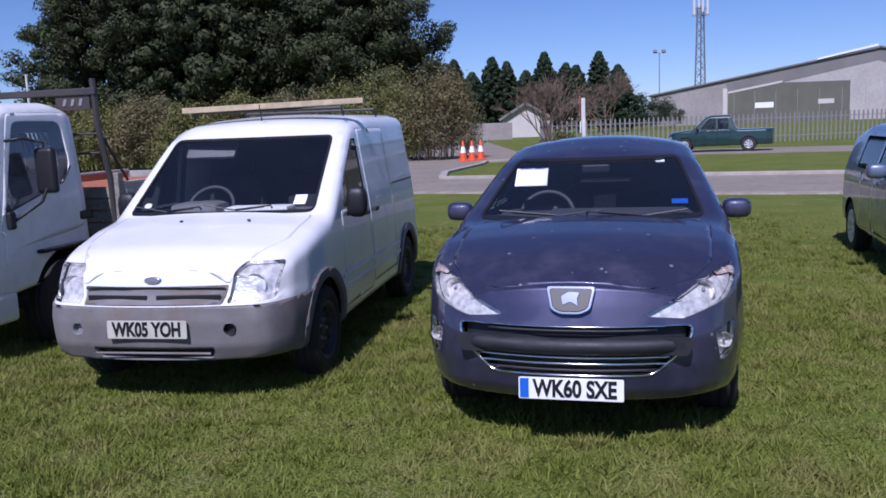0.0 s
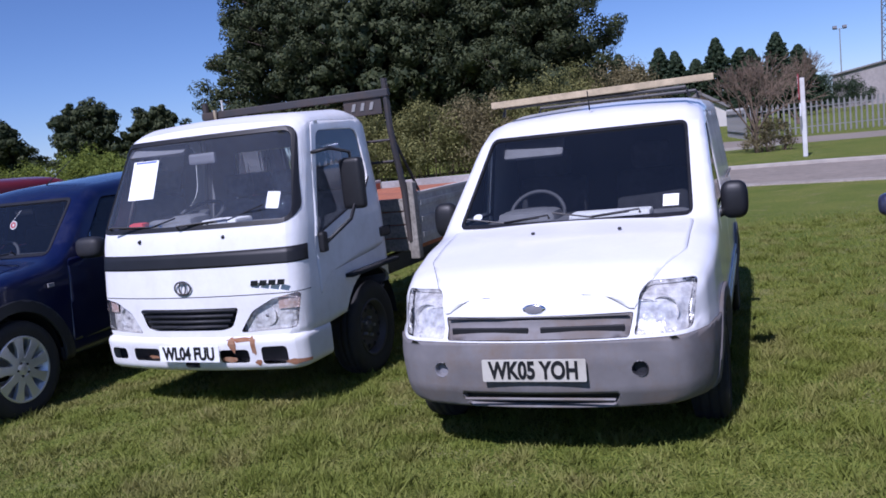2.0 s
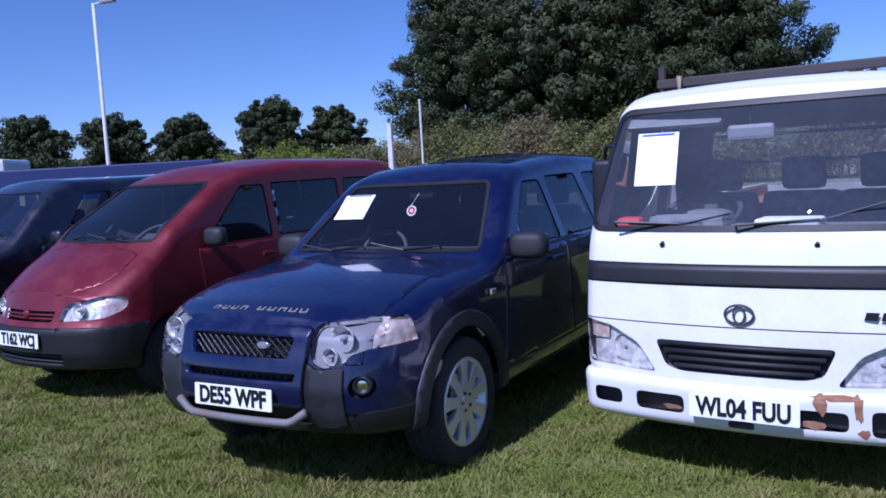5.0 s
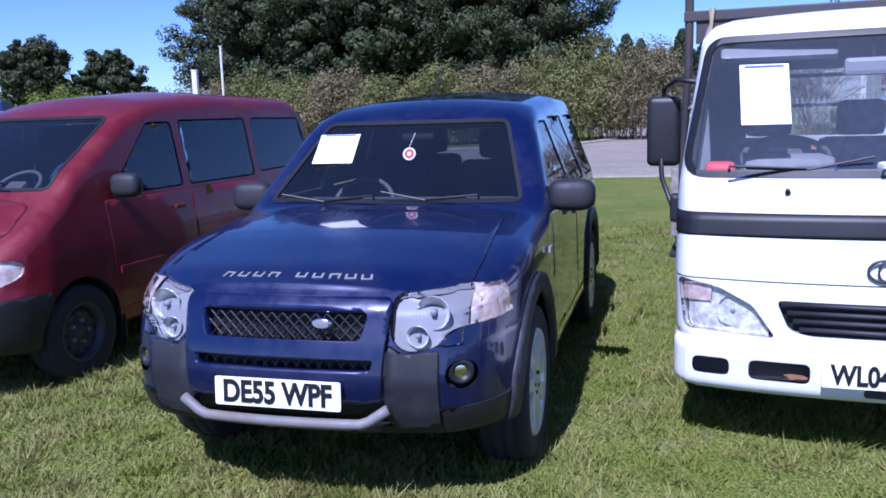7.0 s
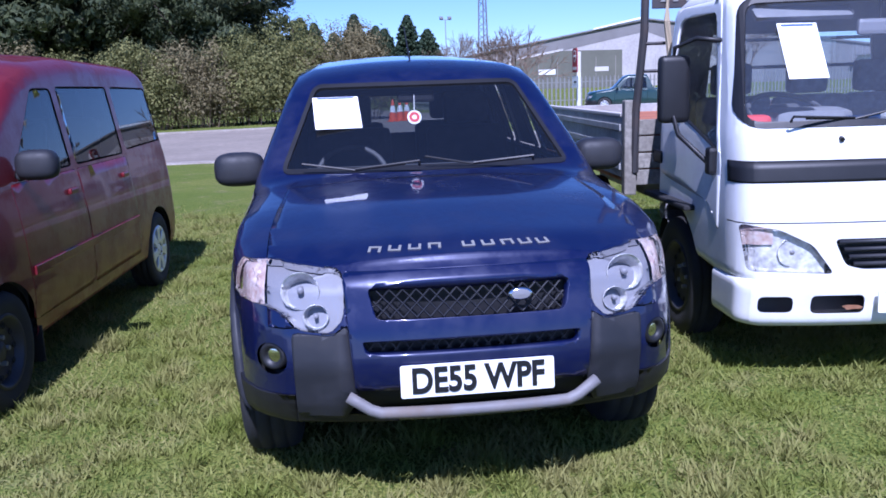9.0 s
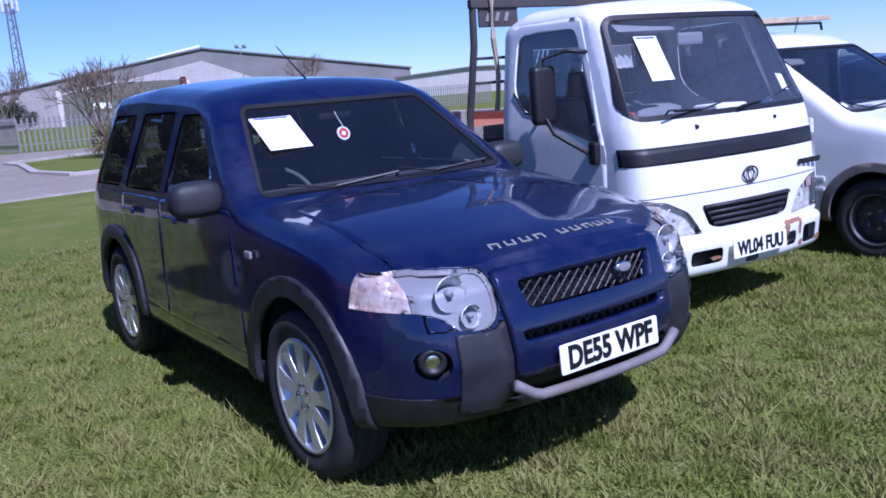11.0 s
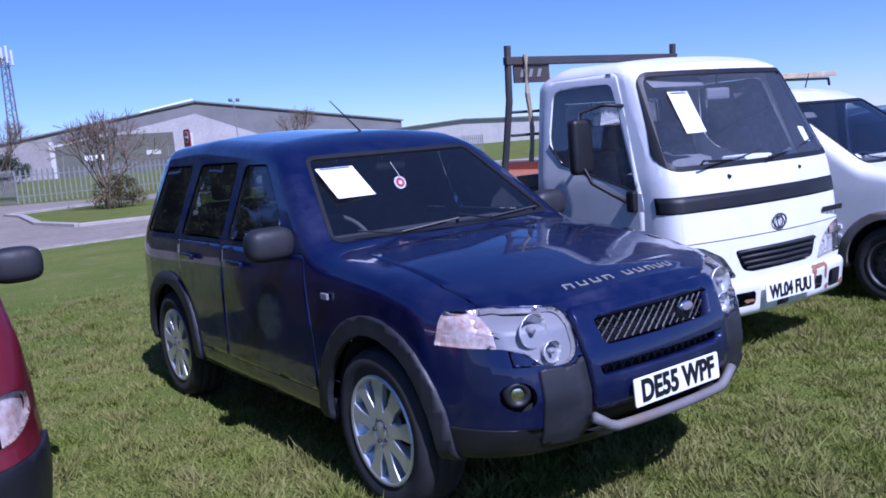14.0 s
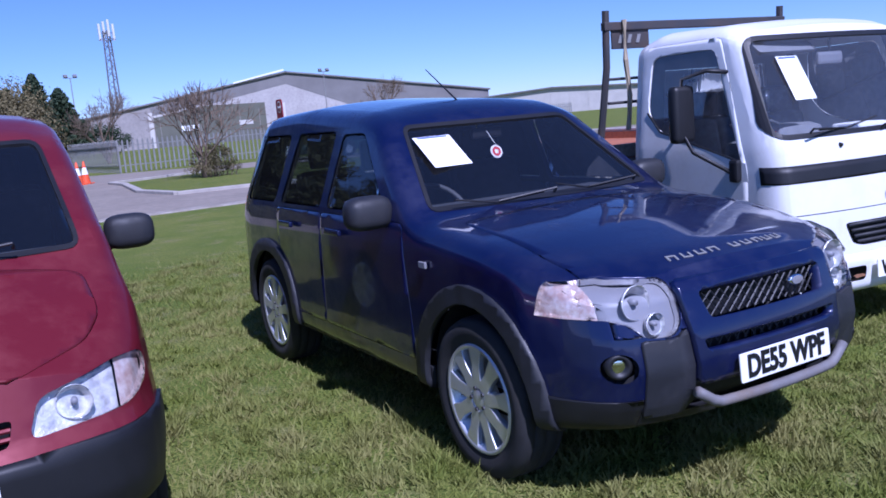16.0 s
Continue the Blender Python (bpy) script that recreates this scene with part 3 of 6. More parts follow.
def paper(parent, m, w=0.21, h=0.297):
    p = part("paper_sheet", box((w, 0.002, h)), "paper", parent, "white sale sheet behind the windscreen")
    p.matrix_basis = m
    part("print_band", box((w * 0.8, 0.001, 0.012), (0, -0.002, h * 0.46)), "paper_blue", p)
    return p


def lamp_inside(parent, lens_bm, spots, amber=None, bowl="reflector"):
    """A lens, the bright bowl behind it and round reflectors."""
    back = lens_bm.copy()
    shifted(back, -0.035)
    ln = part("headlight", finish(lens_bm, 0.002, 0.03, 0.002), "lens", parent, "clear headlight cluster", True)
    ln.visible_shadow = False
    if amber:
        ind = carve(back, amber, "y", 1, -0.5)
        part("indicator", shifted(ind, 0.012), "amber", ln, "pale orange turn indicator", True)
    part("reflector", back, bowl, ln, "", True)
    for x, y, z, r in spots:
        b = lathe([(0.004, r), (-0.004, r * 1.01), (0.02, r * 0.85), (0.045, r * 0.5), (0.05, 0.0)], 24, "y")
        part("lamp_bowl", b, "reflector", ln, "", True).matrix_basis = Matrix.Translation((x, y, z))
        part("bulb", lathe([(-0.0, 0), (-0.004, r * 0.16), (0.03, r * 0.2)], 12, "y"), "satin", ln, "", True).matrix_basis = Matrix.Translation((x, y, z))
    return ln


def sym(f):
    for s in (-1, 1):
        f(s)


# ---- vehicles ----
def skin(root, bm, paint, depth=0.035, inner="inner"):
    """The painted shell that is left after carving, with its dark lining."""
    lin = lining(bm, depth)
    part("interior_lining", lin, inner, root)
    return part("body", bm, paint, root, "", True)


def panes(root, bm, outlines, sign, material="glass_dark", name="side_window"):
    for o in outlines:
        p = carve(bm, o, "x", sign)
        part(name, finish(p, 0.012, 0.0, -0.006), material, root, "", True)


def pane_front(root, bm, outline, y0, material="glass", name="windscreen", seal=0.0):
    p = carve(bm, outline, "y", 1, 0.12, lambda c: c.y > y0)
    if seal:
        rim = ring_of(p, outline, seal)
        if rim:
            part("windscreen_seal", finish(rim, 0, 0.02, 0.004), "black", root)
    g = part(name, finish(p, 0.002, 0.0, -0.004), material, root, "", True)
    g.visible_shadow = False
    return g


def shrink(outline, d):
    """An outline drawn in by d towards its middle line."""
    k = len(outline)
    out = []
    area = sum(outline[i][0] * outline[(i + 1) % k][1] - outline[(i + 1) % k][0] * outline[i][1] for i in range(k))
    s = 1 if area > 0 else -1
    for i in range(k):
        a, p, c = Vector(outline[i - 1]), Vector(outline[i]), Vector(outline[(i + 1) % k])
        u, v = (p - a).normalized(), (c - p).normalized()
        n = Vector((-(u + v).y, (u + v).x))
        if n.length > 1e-6:
            p = p + n.normalized() * d * s
        out.append(tuple(p))
    return out


def ring_of(p, outline, d, axis="y"):
    """Leaves the inner piece in p and returns the rim between it and the outline."""
    inner = carve(p, shrink(outline, d), axis, 1 if axis != "x" else 1, -0.2)
    rim = p.copy()
    p.clear()
    me = bpy.data.meshes.new("tmp")
    inner.to_mesh(me)
    inner.free()
    p.from_mesh(me)
    bpy.data.meshes.remove(me)
    return rim


def arches(root, bm, paint_trim, axles, R, flare, zc, hw, tr=None):
    for y in axles:
        for s in (-1, 1):
            if flare:
                p = carve(bm, arc_outline(y, zc, R + flare, 0.0), "x", s, 0.1)
                q = carve(p, arc_outline(y, zc, R, -0.1), "x", s, -0.5)
                q.free()
                part("wheel_arch_trim", finish(p, 0.0, 0.03, 0.018), paint_trim, root, "", True)
            else:
                carve(bm, arc_outline(y, zc, R, 0.0), "x", s, 0.1).free()
            arch_liner(root, s * (hw - 0.06), y, R + 0.02, s, zc)


def handle(root, x, y, z, s, material="trim", w=0.2):
    part("door_handle", box((0.025, w, 0.035), (x + s * 0.012, y, z), 0.01), material, root)


def marks(root, x0, x1, y, z, n, h, material, m=None):
    """A row of plain small bars where a maker's name stands."""
    w = (x1 - x0) / n
    for i in range(n):
        b = box((w * 0.42, 0.004, h), (x0 + w * (i + 0.5), y(x0 + w * (i + 0.5)) if callable(y) else y, z(x0 + w * (i + 0.5)) if callable(z) else z), 0.001)
        part("maker_mark", b, material, root)


def oval(root, at, w, h, material="chrome", inner=None):
    b = lathe([(-0.008, 0), (-0.006, 0.42), (0.0, 0.5), (0.01, 0.5)], 32, "y")
    b.transform(Matrix.Diagonal((w, 1, h, 1)))
    e = part("badge", b, material, root, "", True)
    e.matrix_basis = Matrix.Translation(at)
    if inner:
        b = lathe([(-0.012, 0), (-0.01, 0.38), (0.0, 0.4)], 32, "y")
        b.transform(Matrix.Diagonal((w, 1, h, 1)))
        part("badge_face", b, inner, e)


def blue_offroader(m):
    root = thing("off_road_car", m, "dark blue metallic off-road estate car with sale sheet, parked on grass", "car", "parked vehicles in a row")
    L = 4.2
    bm = shell(top=[(0, 0.885), (0.12, 0.93), (0.6, 1.0), (1.28, 1.07), (1.37, 1.09), (1.96, 1.555), (2.16, 1.615), (2.6, 1.645), (3.1, 1.675), (3.95, 1.655), (4.2, 1.55)],
               low=[(0, 0.36), (0.5, 0.3), (3.85, 0.32), (4.2, 0.42)],
               plan=[(0, 0.64), (0.02, 0.70), (0.07, 0.75), (0.16, 0.80), (0.4, 0.855), (0.7, 0.865), (3.85, 0.865), (4.08, 0.84), (4.2, 0.76)],
               tumble=[(0.3, 0.995), (0.42, 1.0), (0.95, 0.985), (1.08, 0.965), (1.54, 0.765), (1.68, 0.725)],
               front=[(0.3, 0.1), (0.45, 0.02), (0.58, 0), (0.70, 0.02), (0.84, 0.07), (0.91, 0.14), (1.1, 0.2)], length=L, r=0.08, crown=0.035, bow=0.17,
               rear=[(0.4, 0), (1.0, 0.03), (1.7, 0.25)])
    top_skin = BVHTree.FromBMesh(bm)
    arches(root, bm, "trim", (0.86, 3.42), 0.405, 0.085, 0.36, 0.865)
    # nose: lamps, grille, bumper blocks, skid bar
    hl = rounded([(0.43, 0.893), (0.74, 0.915), (0.755, 0.785), (0.645, 0.765), (0.59, 0.70), (0.48, 0.69), (0.43, 0.74)], 0.035)
    for s in (-1, 1):
        o = hl if s > 0 else mirror2(hl)
        p = carve(bm, o, "y", 1, 0.05, lambda c: c.y < 0.7)
        p = merge(p, carve(bm, [(0.05, 0.775), (0.44, 0.78), (0.42, 0.908), (0.05, 0.922)], "x", s, 0.2))
        bmesh.ops.remove_doubles(p, verts=p.verts[:], dist=3e-4)
        ind = [(0.695, 0.6), (0.9, 0.6), (0.9, 1.0), (0.695, 1.0)]
        lamp_inside(root, p, [(s * 0.575, 0.15, 0.825, 0.066), (s * 0.525, 0.105, 0.742, 0.043)], ind if s > 0 else mirror2(ind), "satin")
        blk = rounded([(0.42, 0.72), (0.47, 0.682), (0.61, 0.695), (0.605, 0.40), (0.44, 0.38), (0.40, 0.45)], 0.02, 2)
        o = blk if s > 0 else mirror2(blk)
        part("bumper_block", finish(carve(bm, o, "y", 1, 0.05, lambda c: c.y < 0.6), 0.002, 0.03, 0.012), "trim", root, "grey plastic bumper corner", True)
        fg = [(s * 0.685 + 0.055 * math.cos(k * math.pi / 8), 0.60 + 0.055 * math.sin(k * math.pi / 8)) for k in range(16)]
        carve(bm, fg, "y", 1, 0.05, lambda c: c.y < 0.6).free()
        f = part("fog_lamp", lathe([(0.03, 0), (0.012, 0.028), (0.0, 0.036), (0.005, 0.05), (0.05, 0.056)], 24, "y"), "black", root, "round fog lamp", True)
        f.matrix_basis = pose(s * 0.685, 0.13, 0.605, 0, 0, s * 25)
        part("fog_lens", lathe([(0.008, 0), (0.016, 0.03)], 20, "y"), "chrome", f, "", True)
    g = rounded([(-0.32, 0.73), (0.32, 0.73), (0.345, 0.83), (-0.345, 0.83)], 0.02)
    carve(bm, g, "y", 1, 0.05, lambda c: c.y < 0.5).free()
    gr = part("grille", box((0.72, 0.02, 0.14), (0, 0.12, 0.78)), "black", root, "black diamond-mesh grille")
    for d in (-1, 1):
        for i in range(-14, 15):
            x = i * 0.0457
            lo, hi = max(-0.33, x - 0.046), min(0.33, x + 0.046)
            if hi - lo > 0.02:
                part("grille_bar", tube([(lo, 0.055 + 0.17 * (abs(lo) / 0.865) ** 2.2, 0.78 + d * (lo - x) * 1.08), (hi, 0.055 + 0.17 * (abs(hi) / 0.865) ** 2.2, 0.78 + d * (hi - x) * 1.08)], 0.0035, 4), "trim", gr)
    oval(root, (0.17, 0.03, 0.80), 0.085, 0.042, "chrome", "satin")
    slot = rounded([(-0.36, 0.625), (0.36, 0.625), (0.37, 0.665), (-0.37, 0.665)], 0.012, 2)
    carve(bm, slot, "y", 1, 0.05, lambda c: c.y < 0.5).free()
    sl = part("lower_intake", box((0.8, 0.02, 0.1), (0, 0.09, 0.64)), "black", root)
    for i in range(-16, 17):
        part("intake_bar", box((0.005, 0.004, 0.06), (i * 0.0225, 0.035 + 0.17 * (abs(i * 0.0225) / 0.865) ** 2.2, 0.645), 0, Matrix.Rotation(radians(40 if i % 2 else -40), 4, "Y")), "trim", sl)
    low = rounded([(-0.43, 0.50), (0.43, 0.50), (0.45, 0.40), (-0.45, 0.40)], 0.01, 2)
    part("lower_bumper", finish(carve(bm, low, "y", 1, -0.1, lambda c: c.y < 0.5), 0.0, 0.02, -0.02), "black", root, "", True)
    pts = []
    for i in range(25):
        x = -0.43 + 0.86 * i / 24
        e = max(0, abs(x) - 0.34) / 0.09
        pts.append((x, -0.03 + 0.17 * (abs(x) / 0.865) ** 2.2, 0.425 + 0.06 * min(1, e)))
    sk = tube(pts, 0.021, 8)
    part("skid_bar", sk, "bumper", root, "satin silver skid bar under the bumper", True)
    mid = rounded([(-0.395, 0.505), (0.395, 0.505), (0.425, 0.872), (-0.425, 0.872)], 0.02, 2)
    part("nose_panel", finish(carve(bm, mid, "y", 1, 0.02, lambda c: c.y < 0.5), 0.0, 0.045, 0.03), "blue", root, "raised blue nose panel round the grille", True)
    for s in (-1, 1):
        lc = [(0.61, 0.30), (0.86, 0.30), (0.86, 0.475), (0.61, 0.475)]
        part("lower_bumper", finish(carve(bm, lc if s > 0 else mirror2(lc), "y", 1, 0.02, lambda c: c.y < 0.5), 0.002, 0.02, 0.006), "black", root, "", True)
        lc = [(0.02, 0.30), (0.42, 0.30), (0.42, 0.475), (0.02, 0.475)]
        part("lower_bumper", finish(carve(bm, lc, "x", s, 0.1), 0.002, 0.02, 0.006), "black", root, "", True)
    # bonnet and doors
    hood = rounded([(-0.69, 0.10), (-0.4, 0.045), (0.4, 0.045), (0.69, 0.10), (0.70, 0.5), (0.66, 1.18), (-0.66, 1.18), (-0.70, 0.5)], 0.04, 3)
    part("bonnet", finish(carve(bm, hood, "z", 1, 0.25, lambda c: c.y < 1.3), 0.004, 0.015, 0.004), "blue", root, "", True)
    for i, x in enumerate((-0.31, -0.24, -0.17, -0.10, 0.02, 0.09, 0.16, 0.225, 0.29)):
        hit, up, _, _ = top_skin.ray_cast(Vector((x, 0.205 + 0.17 * (abs(x) / 0.865) ** 2.2, 2.0)), Vector((0, 0, -1)))
        lm = merge(box((0.010, 0.036, 0.004), (-0.018, 0, 0), 0.001), box((0.010, 0.036, 0.004), (0.018, 0, 0), 0.001), box((0.028, 0.008, 0.004), (0, -0.014 if i % 3 else 0.014, 0), 0.001))
        lm.transform(Matrix.Translation(hit + up * 0.006) @ up.to_track_quat("Z", "Y").to_matrix().to_4x4())
        part("maker_mark", lm, "galv", root)
    wind = rounded([(-0.71, 1.11), (0.71, 1.11), (0.54, 1.53), (-0.54, 1.53)], 0.05)
    pane_front(root, bm, wind, 1.1, seal=0.02)
    w1 = rounded([(1.64, 1.10), (2.40, 1.10), (2.38, 1.51), (2.10, 1.51)], 0.04, 3)
    w2 = rounded([(2.49, 1.10), (3.16, 1.10), (3.08, 1.53), (2.49, 1.53)], 0.04, 3)
    w3 = rounded([(3.26, 1.10), (3.86, 1.10), (3.74, 1.53), (3.22, 1.53)], 0.05, 3)
    d1 = rounded([(1.36, 0.42), (2.47, 0.42), (2.47, 1.075), (1.45, 1.075)], 0.04, 3)
    d2 = rounded([(2.47, 0.42), (2.95, 0.42), (3.2, 0.85), (3.22, 1.075), (2.47, 1.075)], 0.04, 3)
    for s in (-1, 1):
        panes(root, bm, (w1, w2, w3), s)
        for d in (d1, d2):
            dr = part("door", finish(carve(bm, d, "x", s), 0.004, 0.015, 0.0), "blue", root, "", True)
            y0 = max(p[0] for p in d) - 0.25
            handle(dr, s * 0.865, y0, 0.98, s, "blue")
        rp = part("side_repeater", box((0.014, 0.06, 0.03), (s * 0.868, 1.22, 0.90), 0.004), "satin", root, "small side repeater lamp")
        door_mirror(root, (s * 0.925, 1.63, 1.125), s, (0.25, 0.16, 0.17), "trim", (0.06, 0.06))
        part("sill_trim", box((0.03, 1.75, 0.09), (s * 0.83, 2.13, 0.36), 0.012), "trim", root)
    rw = [(-0.5, 1.15), (0.5, 1.15), (0.45, 1.45), (-0.45, 1.45)]
    pb = carve(bm, rw, "y", -1, 0.12, lambda c: c.y > 3.8)
    part("rear_window", finish(pb, 0.002, 0, -0.004), "glass_dark", root)
    skin(root, bm, "blue")
    for s in (-1, 1):
        for y in (0.86, 3.42):
            wheel(root, s * 0.865, y, 0.36, 0.245, 0.225, "alloy", s, 0)
    part("aerial", tube([(0.0, 2.2, 1.645), (0.0, 2.55, 1.86)], 0.006, 5, 0.003), "black", root)
    wiper(root, (-0.05, 1.30, 1.10), (-0.6, 1.37, 1.115))
    wiper(root, (0.5, 1.32, 1.10), (-0.02, 1.33, 1.13))
    part("dashboard", box((1.3, 0.35, 0.25), (0, 1.62, 0.98), 0.06), "dash", root)
    steering_wheel(root, -0.36, 1.92, 1.03)
    for x in (-0.36, 0.36):
        seat(root, x, 2.4, 0.65)
        seat(root, x, 3.25, 0.65)
    part("rear_view_mirror", box((0.2, 0.03, 0.06), (0, 1.92, 1.45), 0.015), "black", root)
    plate(root, "DE55 WPF", pose(0.005, -0.042, 0.54, -4, 0, 0))
    paper(root, pose(-0.425, 1.705, 1.385, -52, 0, 4), 0.235, 0.25)
    dk = part("sticker", lathe([(0, 0), (0.0, 0.038), (0.004, 0.038)], 24, "y"), "paper", root, "round white and red disc hung from the mirror")
    dk.matrix_basis = pose(-0.02, 1.80, 1.345, -20, 0, 0)
    part("sticker_cord", tube([(-0.02, 1.80, 1.38), (-0.01, 1.90, 1.46)], 0.002, 4), "paper", root)
    part("sticker_print", lathe([(-0.002, 0.013), (-0.002, 0.028)], 24, "y"), "sticker_red", dk)
    return root


def white_van(m):
    root = thing("panel_van", m, "white panel van with faded grey bumper, parked on grass", "van", "parked vehicles in a row")
    L = 4.28
    bm = shell(top=[(0, 0.80), (0.06, 0.85), (0.25, 0.93), (1.02, 1.065), (1.12, 1.085), (1.88, 1.635), (2.1, 1.735), (2.6, 1.79), (4.1, 1.80), (4.28, 1.73)],
               low=[(0, 0.31), (0.5, 0.27), (4.0, 0.28), (4.28, 0.36)],
               plan=[(0, 0.655), (0.02, 0.715), (0.07, 0.755), (0.18, 0.81), (0.45, 0.85), (0.9, 0.87), (4.1, 0.87), (4.28, 0.82)],
               tumble=[(0.25, 0.97), (0.5, 1.0), (0.9, 0.985), (1.1, 0.965), (1.7, 0.865), (1.85, 0.82)],
               front=[(0.25, 0.08), (0.4, 0.01), (0.55, 0), (0.66, 0.02), (0.69, 0.07), (0.86, 0.12), (1.1, 0.15)], length=L, r=0.09, crown=0.03, bow=0.17,
               rear=[(0.3, 0), (1.8, 0.1)])
    arches(root, bm, "bumper", (0.86, 3.52), 0.36, 0.07, 0.31, 0.87)
    bp = [(-1.0, 0.20), (1.0, 0.20), (1.0, 0.64), (-1.0, 0.64)]
    bump = carve(bm, bp, "y", 1, 0.03, lambda c: c.y < 0.9)
    sideb = [(0.1, 0.2), (0.55, 0.2), (0.48, 0.5), (0.43, 0.64), (0.1, 0.64)]
    extra = [carve(bm, sideb, "x", s, 0.05) for s in (-1, 1)]
    bump = merge(bump, *extra)
    bmesh.ops.remove_doubles(bump, verts=bump.verts[:], dist=2e-4)
    # openings in the bumper
    slot = rounded([(-0.37, 0.315), (0.37, 0.315), (0.40, 0.385), (-0.40, 0.385)], 0.015, 2)
    carve(bump, slot, "y", 1, 0.0, lambda c: c.y < 0.5).free()
    for s in (-1, 1):
        fg = [(s * 0.50 + 0.035 * math.cos(k * math.pi / 8), 0.50 + 0.035 * math.sin(k * math.pi / 8)) for k in range(16)]
        carve(bump, fg, "y", 1, 0.0, lambda c: c.y < 0.5).free()
    bo = part("bumper", finish(bump, 0.003, 0.03, 0.012), "bumper", root, "faded grey plastic front bumper with mud stains", True)
    part("lower_intake", box((0.86, 0.02, 0.09), (0, 0.1, 0.35)), "black", bo)
    part("intake_bar", tube([(-0.38, 0.025, 0.352), (0.38, 0.025, 0.352)], 0.008, 6), "bumper", bo)
    for s in (-1, 1):
        part("towing_cap", lathe([(0.03, 0), (0.03, 0.03), (0.0, 0.036), (-0.004, 0.04), (0.02, 0.046)], 20, "y"), "trim" if s > 0 else "satin", bo).matrix_basis = Matrix.Translation((s * 0.50, 0.045, 0.50))
    # lamps and grille
    hl = rounded([(0.48, 0.65), (0.745, 0.66), (0.77, 0.875), (0.55, 0.88), (0.51, 0.84)], 0.025)
    for s in (-1, 1):
        o = hl if s > 0 else mirror2(hl)
        p = carve(bm, o, "y", 1, 0.03, lambda c: c.y < 0.8)
        lamp_inside(root, p, [(s * 0.615, 0.215, 0.74, 0.07)])
    gl = rounded([(-0.46, 0.648), (0.46, 0.648), (0.48, 0.755), (-0.48, 0.755)], 0.012, 2)
    gp = carve(bm, gl, "y", 1, 0.03, lambda c: c.y < 0.5)
    gr = part("grille", finish(gp, 0.003, 0.03, -0.006), "bumper", root, "grey bar grille with dark mesh inserts", True)
    part("grille_line", tube([(-0.46, 0.115, 0.745), (-0.2, 0.085, 0.75), (0.2, 0.085, 0.75), (0.46, 0.115, 0.745)], 0.006, 6), "black", gr)
    for s in (-1, 1):
        ins = part("grille_insert", box((0.41, 0.012, 0.046), (s * 0.235, 0.078, 0.682), 0.006, Matrix.Rotation(s * radians(4), 4, "Z")), "black", gr)
        for i in range(24):
            for k in range(2):
                part("mesh_cell", box((0.009, 0.004, 0.010), (s * (0.055 + i * 0.0157), 0.068 + 0.0009 * i, 0.673 + k * 0.018), 0.0), "bumper", ins)
    oval(root, (0, 0.095, 0.79), 0.12, 0.05, "chrome", "satin")
    hood = rounded([(-0.50, 0.135), (0.50, 0.135), (0.62, 0.4), (0.71, 0.6), (0.72, 1.08), (-0.72, 1.08), (-0.71, 0.6), (-0.62, 0.4)], 0.04, 3)
    part("bonnet", finish(carve(bm, hood, "z", 1, 0.2, lambda c: c.y < 1.18), 0.003, 0.012, 0.002), "white", root, "", True)
    for x in (-0.17, 0.33):
        part("washer_jet", box((0.02, 0.02, 0.012), (x, 0.86, 1.075), 0.004), "black", root)
    wind = rounded([(-0.715, 1.095), (0.715, 1.095), (0.66, 1.635), (-0.66, 1.635)], 0.05)
    pane_front(root, bm, wind, 0.9, seal=0.018)
    w1 = rounded([(1.44, 1.10), (2.10, 1.10), (2.10, 1.60), (1.98, 1.60), (1.56, 1.30)], 0.035, 3)
    d1 = rounded([(1.30, 0.36), (2.15, 0.36), (2.15, 1.08), (1.36, 1.08)], 0.03, 3)
    d2 = rounded([(2.18, 0.40), (3.05, 0.40), (3.05, 1.68), (2.18, 1.68)], 0.04, 3)
    for s in (-1, 1):
        panes(root, bm, (w1,), s)
        dr = part("door", finish(carve(bm, d1, "x", s), 0.003, 0.012), "white", root, "", True)
        handle(dr, s * 0.862, 2.0, 1.0, s, "trim", 0.12)
        dr = part("load_door", finish(carve(bm, d2, "x", s), 0.003, 0.012), "white", root, "", True)
        handle(dr, s * 0.862, 2.3, 1.0, s, "trim", 0.12)
        for z in (0.52, 0.60):
            part("side_strip", box((0.012, 1.9, 0.035), (s * 0.872, 2.2, z), 0.005), "white_dirty", root)
        part("rail_track", box((0.012, 0.9, 0.02), (s * 0.842, 3.45, 1.17), 0.004), "bumper", root)
        door_mirror(root, (s * 0.93, 1.50, 1.13), s, (0.16, 0.12, 0.23), "black", (0.05, 0.0))
    skin(root, bm, "white")
    for s in (-1, 1):
        for y in (0.86, 3.52):
            wheel(root, s * 0.865, y, 0.315, 0.205, 0.195, "steel", s)
    wiper(root, (-0.12, 1.11, 1.095), (-0.66, 1.18, 1.11))
    wiper(root, (0.42, 1.11, 1.095), (-0.1, 1.12, 1.12))
    part("dashboard", box((1.36, 0.5, 0.25), (0, 1.50, 0.96), 0.07), "dashgrey", root, "grey dashboard")
    part("instrument_cowl", box((0.4, 0.3, 0.14), (-0.36, 1.57, 1.08), 0.06), "dashgrey", root)
    steering_wheel(root, -0.36, 1.75, 1.09)
    for x in (-0.36, 0.36):
        seat(root, x, 2.2, 0.7)
    part("bulkhead", box((1.35, 0.03, 1.1), (0, 2.5, 1.1)), "inner", root)
    part("sun_visor", box((0.42, 0.015, 0.16), (-0.38, 1.90, 1.545), 0.02, Matrix.Rotation(radians(-40), 4, "X")), "dashgrey", root, "grey folded sun visor")
